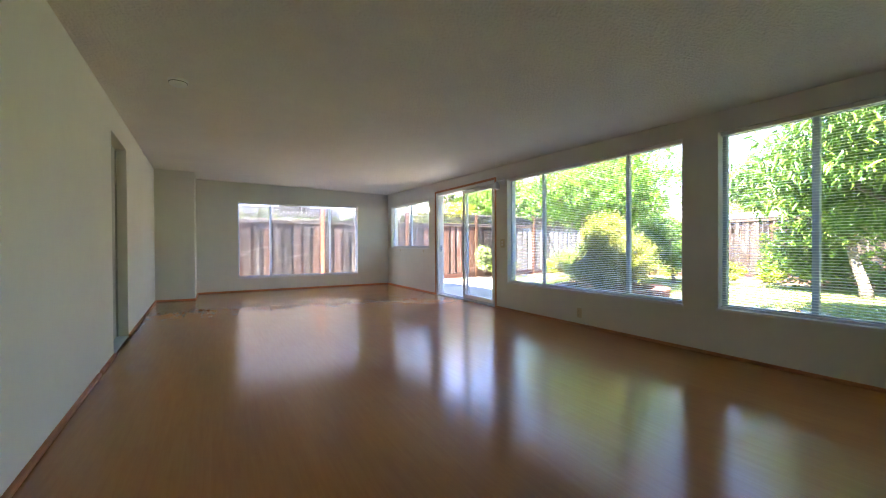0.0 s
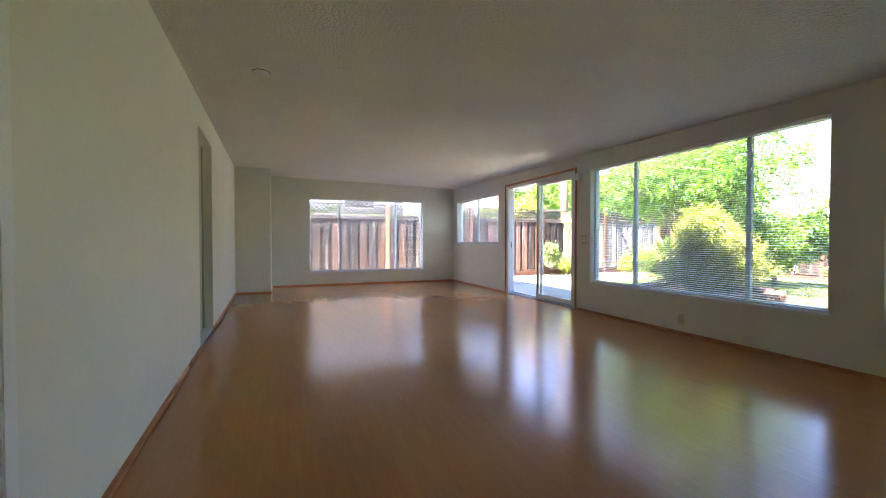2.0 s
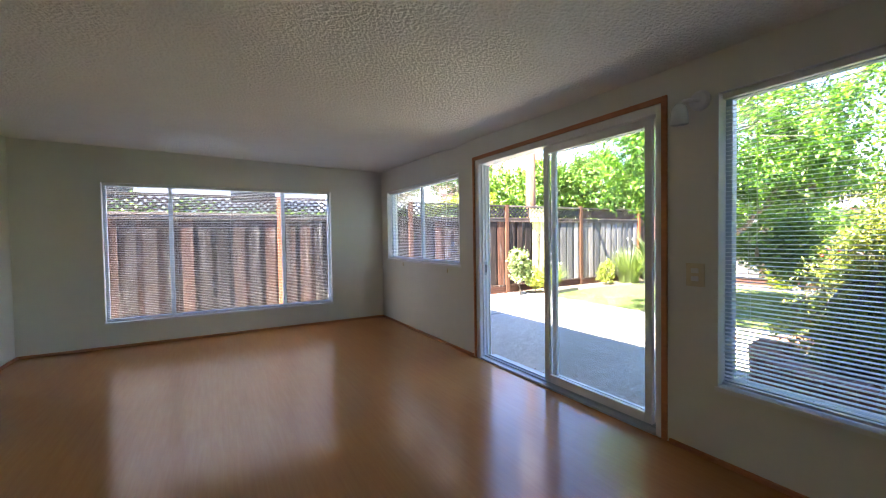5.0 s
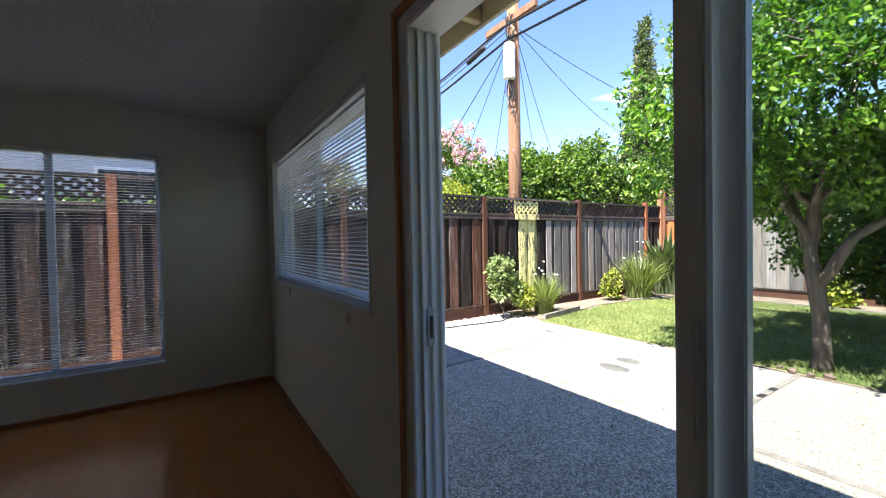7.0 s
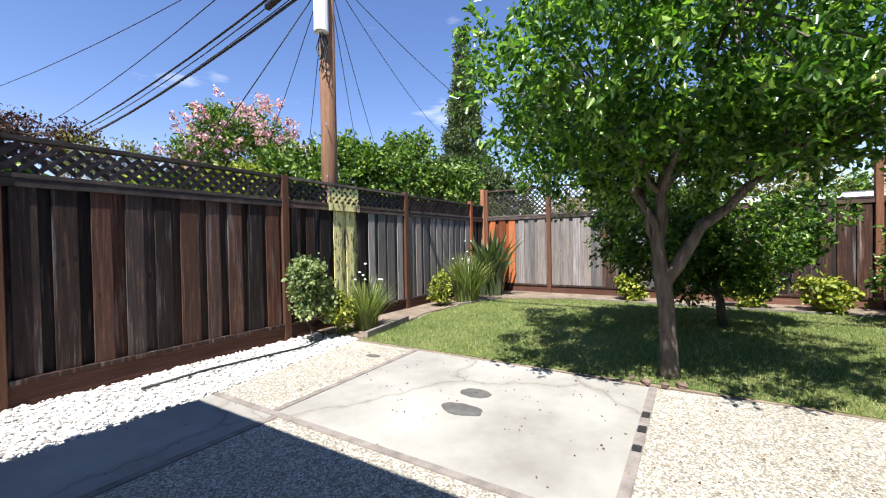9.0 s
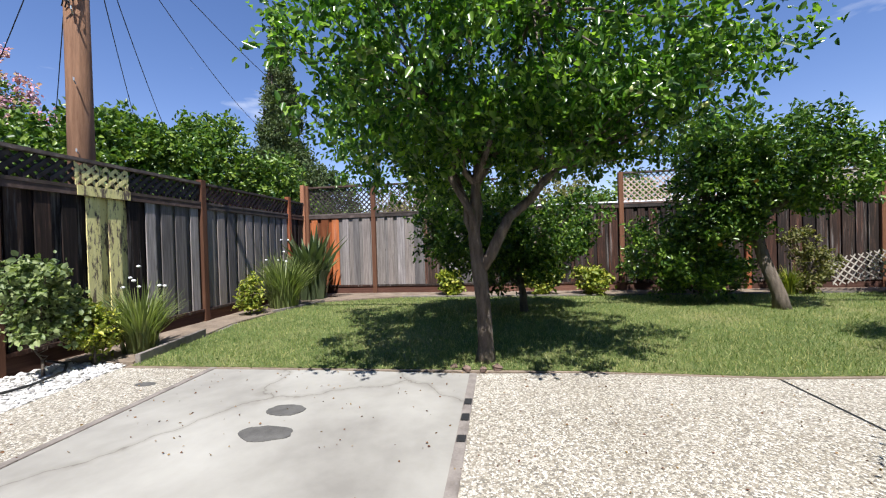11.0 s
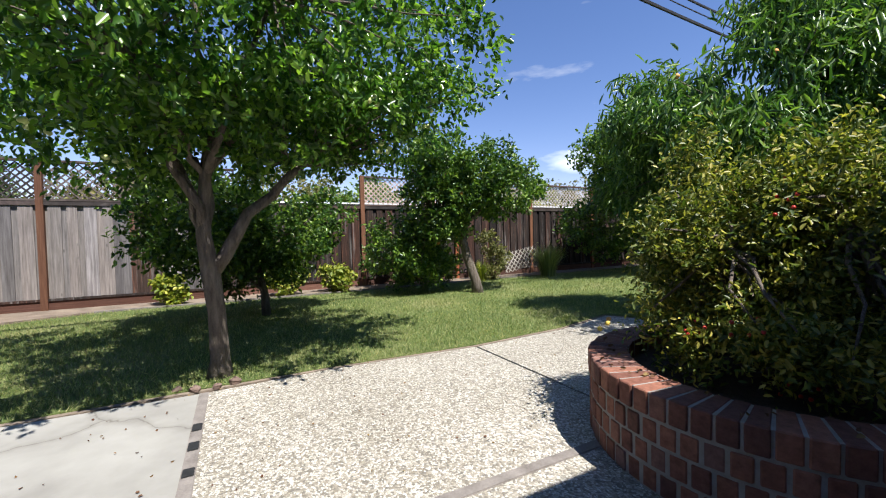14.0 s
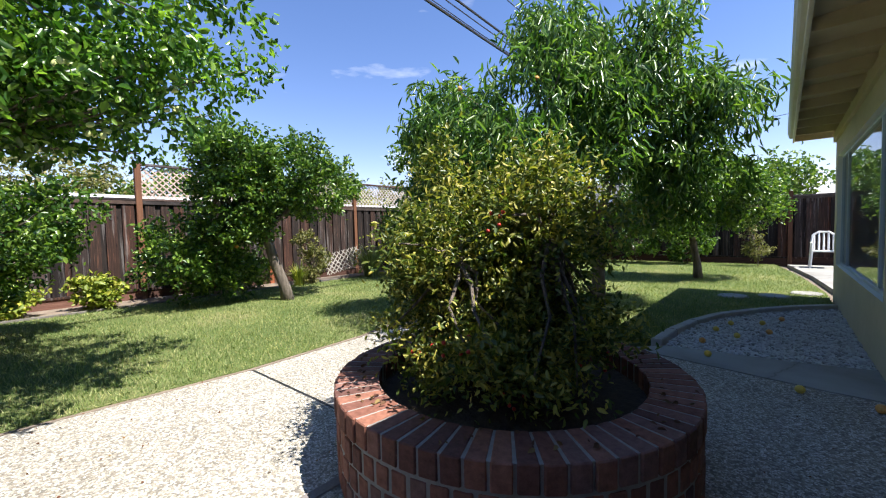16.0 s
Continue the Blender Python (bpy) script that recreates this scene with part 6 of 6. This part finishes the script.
M_STONE = mottled("reddish_rock", (0.10, 0.065, 0.05), (0.20, 0.14, 0.115), 12, 0.9, 0.6, 40)
for i, (x, y, r) in enumerate(((8.04, 7.28, 0.035), (8.07, 7.02, 0.04), (8.10, 7.40, 0.03), (8.03, 7.14, 0.03))):
    g = Geo().ball((x, y, G0 + r * 0.55), r, squash=(1, 1.15, 0.8), seg=9, rings=6)
    rr = random.Random(i)
    g.v = [(a + rr.uniform(-0.008, 0.008), b + rr.uniform(-0.008, 0.008), c + rr.uniform(-0.006, 0.006)) for a, b, c in g.v]
    solo("border_rock", g, M_STONE, (x, y, G0), "small reddish rock at the foot of the tree", "rock", "rocks at the tree")

M_LEMON = mottled("yellow_fruit_skin", (0.62, 0.42, 0.06), (0.75, 0.55, 0.12), 20, 0.5)
for i, (x, y) in enumerate(((5.05, 1.75), (4.80, 1.35), (5.0, 1.15), (4.55, 1.0), (4.62, 0.55), (4.9, 0.75), (4.45, 0.2), (4.95, 2.2), (4.35, 2.75), (3.98, 2.85), (7.75, 3.35), (7.9, 3.05), (8.05, 2.85), (7.6, 2.75), (7.5, 3.1), (7.3, 2.6))):
    solo("fallen_fruit", Geo().ball((x, y, G0 + 0.028), 0.03, squash=(1, 1.1, 0.95)), M_LEMON if i % 3 else M_PEACHFRUIT, (x, y, G0), "fallen yellow fruit on the ground", "fruit", "fallen fruit")

rs_ = np.random.RandomState(12)
n_ = 1500
px, py = rs_.uniform(4.0, 8.3, n_), rs_.uniform(2.8, 10.3, n_)
keep = (np.hypot(px - PC.x, py - PC.y) > PR + 0.03) & (rs_.rand(n_) < 0.25 + 0.5 * (px > 6.6))
lit = np.stack([px, py, np.full(n_, G0 + 0.006)], 1)[keep]
M_LITTER = leaf_mat("dry_leaf_litter", (0.10, 0.035, 0.02), (0.16, 0.08, 0.04), (0.30, 0.20, 0.08), 0.8, 0.1)
dr = rs_.normal(size=lit.shape) * np.array((1, 1, 0.12))
tagged(new("leaf_litter", leaf_mesh("leaf_litter", lit, dr, 0.015, 0.009, M_LITTER, 0.0)), "dry fallen leaves and berries scattered on the patio", "leaf litter", kind="stuff")
a_ = rs_.uniform(0, math.tau, 90)
lit = np.stack([PC.x + (PR - 0.1 + rs_.uniform(-0.09, 0.09, 90)) * np.cos(a_), PC.y + (PR - 0.1 + rs_.uniform(-0.09, 0.09, 90)) * np.sin(a_), np.full(90, G0 + 0.436)], 1)
tagged(new("leaf_litter", leaf_mesh("leaf_litter", lit, rs_.normal(size=lit.shape) * np.array((1, 1, 0.3)), 0.028, 0.014, M_LITTER, 0.0)), "dry fallen leaves on the planter rim", "leaf litter", kind="stuff")

for i, (x, y) in enumerate(((4.55, -1.75), (5.05, -1.45), (4.15, -2.3))):
    g = Geo().lathe((x, y, G0 + 0.0), [(0.2, -0.03), (0.21, 0.02), (0.19, 0.034)], 14)
    solo("stepping_stone", g, M_CONC, (x, y, G0), "round pale concrete stepping stone in the lawn", "stepping stone", "stepping stones")
slab("pavement_path", [(3.1, -8.0), (4.35, -8.0), (3.95, -5.0), (3.75, -2.6), (3.6, -1.3), (2.6, -1.3)], G0 + 0.02, M_CONC, "pale concrete side path", 0.08)

M_PLASTIC = mottled("white_plastic", (0.72, 0.72, 0.72), (0.78, 0.78, 0.78), 5, 0.35)
ch = thing("garden_chair", (3.66, -7.35, G0 + 0.02), "white plastic slatted garden armchair", "chair")
CX, CY, CZ = 3.66, -7.35, G0 + 0.02
for sx in (-0.24, 0.24):
    part("leg", Geo().tube([(CX + sx * 1.1, CY + 0.24, CZ), (CX + sx, CY + 0.2, CZ + 0.42), (CX + sx, CY + 0.2, CZ + 0.62)], [0.024, 0.028, 0.02], 8), M_PLASTIC, ch)
    part("leg", Geo().tube([(CX + sx * 1.1, CY - 0.26, CZ), (CX + sx, CY - 0.2, CZ + 0.42), (CX + sx, CY - 0.2, CZ + 0.62)], [0.024, 0.028, 0.02], 8), M_PLASTIC, ch)
    part("armrest", Geo().box((CX + sx - 0.03, CY - 0.25, CZ + 0.61), (CX + sx + 0.03, CY + 0.24, CZ + 0.635)), M_PLASTIC, ch, bevel=0.01)
part("seat", Geo().box((CX - 0.23, CY - 0.21, CZ + 0.40), (CX + 0.23, CY + 0.22, CZ + 0.43)), M_PLASTIC, ch, bevel=0.012)
for i in range(5):
    x = CX - 0.18 + i * 0.09
    part("back_slat", Geo().tube([(x, CY - 0.21, CZ + 0.42), (x, CY - 0.25, CZ + 0.65), (x, CY - 0.31, CZ + 0.86)], [0.022, 0.022, 0.02], 6), M_PLASTIC, ch)
part("back_rail", Geo().tube([(CX - 0.24, CY - 0.21, CZ + 0.5), (CX - 0.21, CY - 0.29, CZ + 0.80), (CX - 0.1, CY - 0.32, CZ + 0.89), (CX + 0.1, CY - 0.32, CZ + 0.89), (CX + 0.21, CY - 0.29, CZ + 0.80), (CX + 0.24, CY - 0.21, CZ + 0.5)], 0.025, 8), M_PLASTIC, ch)

# ---- small fittings indoors ----
ol = thing("wall_outlet", (XW, 3.48, 0.16), "almond duplex wall outlet above the baseboard", "outlet")
part("plate", Geo().box((XW - 0.006, 3.445, 0.10), (XW, 3.515, 0.215)), M_PLATE, ol, bevel=0.002)
for z in (0.133, 0.183):
    part("socket", Geo().lathe((XW - 0.0115, 3.48, z), [(0.016, 0.0), (0.017, 0.006)], 14, axis="x"), M_PLATE, ol)
    for dy in (-0.006, 0.006):
        part("slot", Geo().box((XW - 0.0125, 3.48 + dy - 0.001, z - 0.004), (XW - 0.0114, 3.48 + dy + 0.001, z + 0.005)), M_BLACK, ol)
sw = thing("light_switch", (XW, 4.99, 1.02), "almond double rocker light switch plate", "switch")
part("plate", Geo().box((XW - 0.006, 4.945, 0.955), (XW, 5.045, 1.085)), M_PLATE, sw, bevel=0.002)
for z in (0.985, 1.03):
    part("rocker", Geo().box((XW - 0.013, 4.975, z), (XW - 0.0062, 5.015, z + 0.028)), M_WHITE, sw, bevel=0.002)
sc = thing("wall_lamp", (XW, 5.0, 1.97), "white wall lamp with a frosted glass bell shade", "wall lamp")
part("backplate", Geo().lathe((XW, 4.97, 1.985), [(0.055, 0.0), (0.055, -0.012), (0.04, -0.02)][::-1], 20, axis="x"), M_WHITE, sc)
part("arm", Geo().tube([(XW - 0.015, 4.97, 1.985), (XW - 0.06, 5.0, 1.99), (XW - 0.075, 5.03, 1.985)], 0.011, 8), M_WHITE, sc)
g = Geo().lathe((XW - 0.075, 5.045, 1.865), [(0.047, 0.0), (0.045, 0.05), (0.038, 0.09), (0.018, 0.115)], 20)
g.smooth = True
part("shade", g, M_FROST, sc, "frosted glass bell shade")
zc = ceil_z(-0.42, 3.75)
sm = thing("smoke_detector", (-0.42, 3.75, zc), "round white ceiling smoke detector", "smoke detector")
part("base", Geo().lathe((-0.42, 3.75, zc - 0.012), [(0.068, 0.0), (0.07, 0.02)], 24), M_WHITE, sm)
part("cover", Geo().lathe((-0.42, 3.75, zc - 0.042), [(0.045, 0.0), (0.060, 0.008), (0.063, 0.030)], 24), M_WHITE, sm)
part("vent_ring", Geo().lathe((-0.42, 3.75, zc - 0.022), [(0.0645, 0.0), (0.0645, 0.004)], 24), M_BLACK, sm)
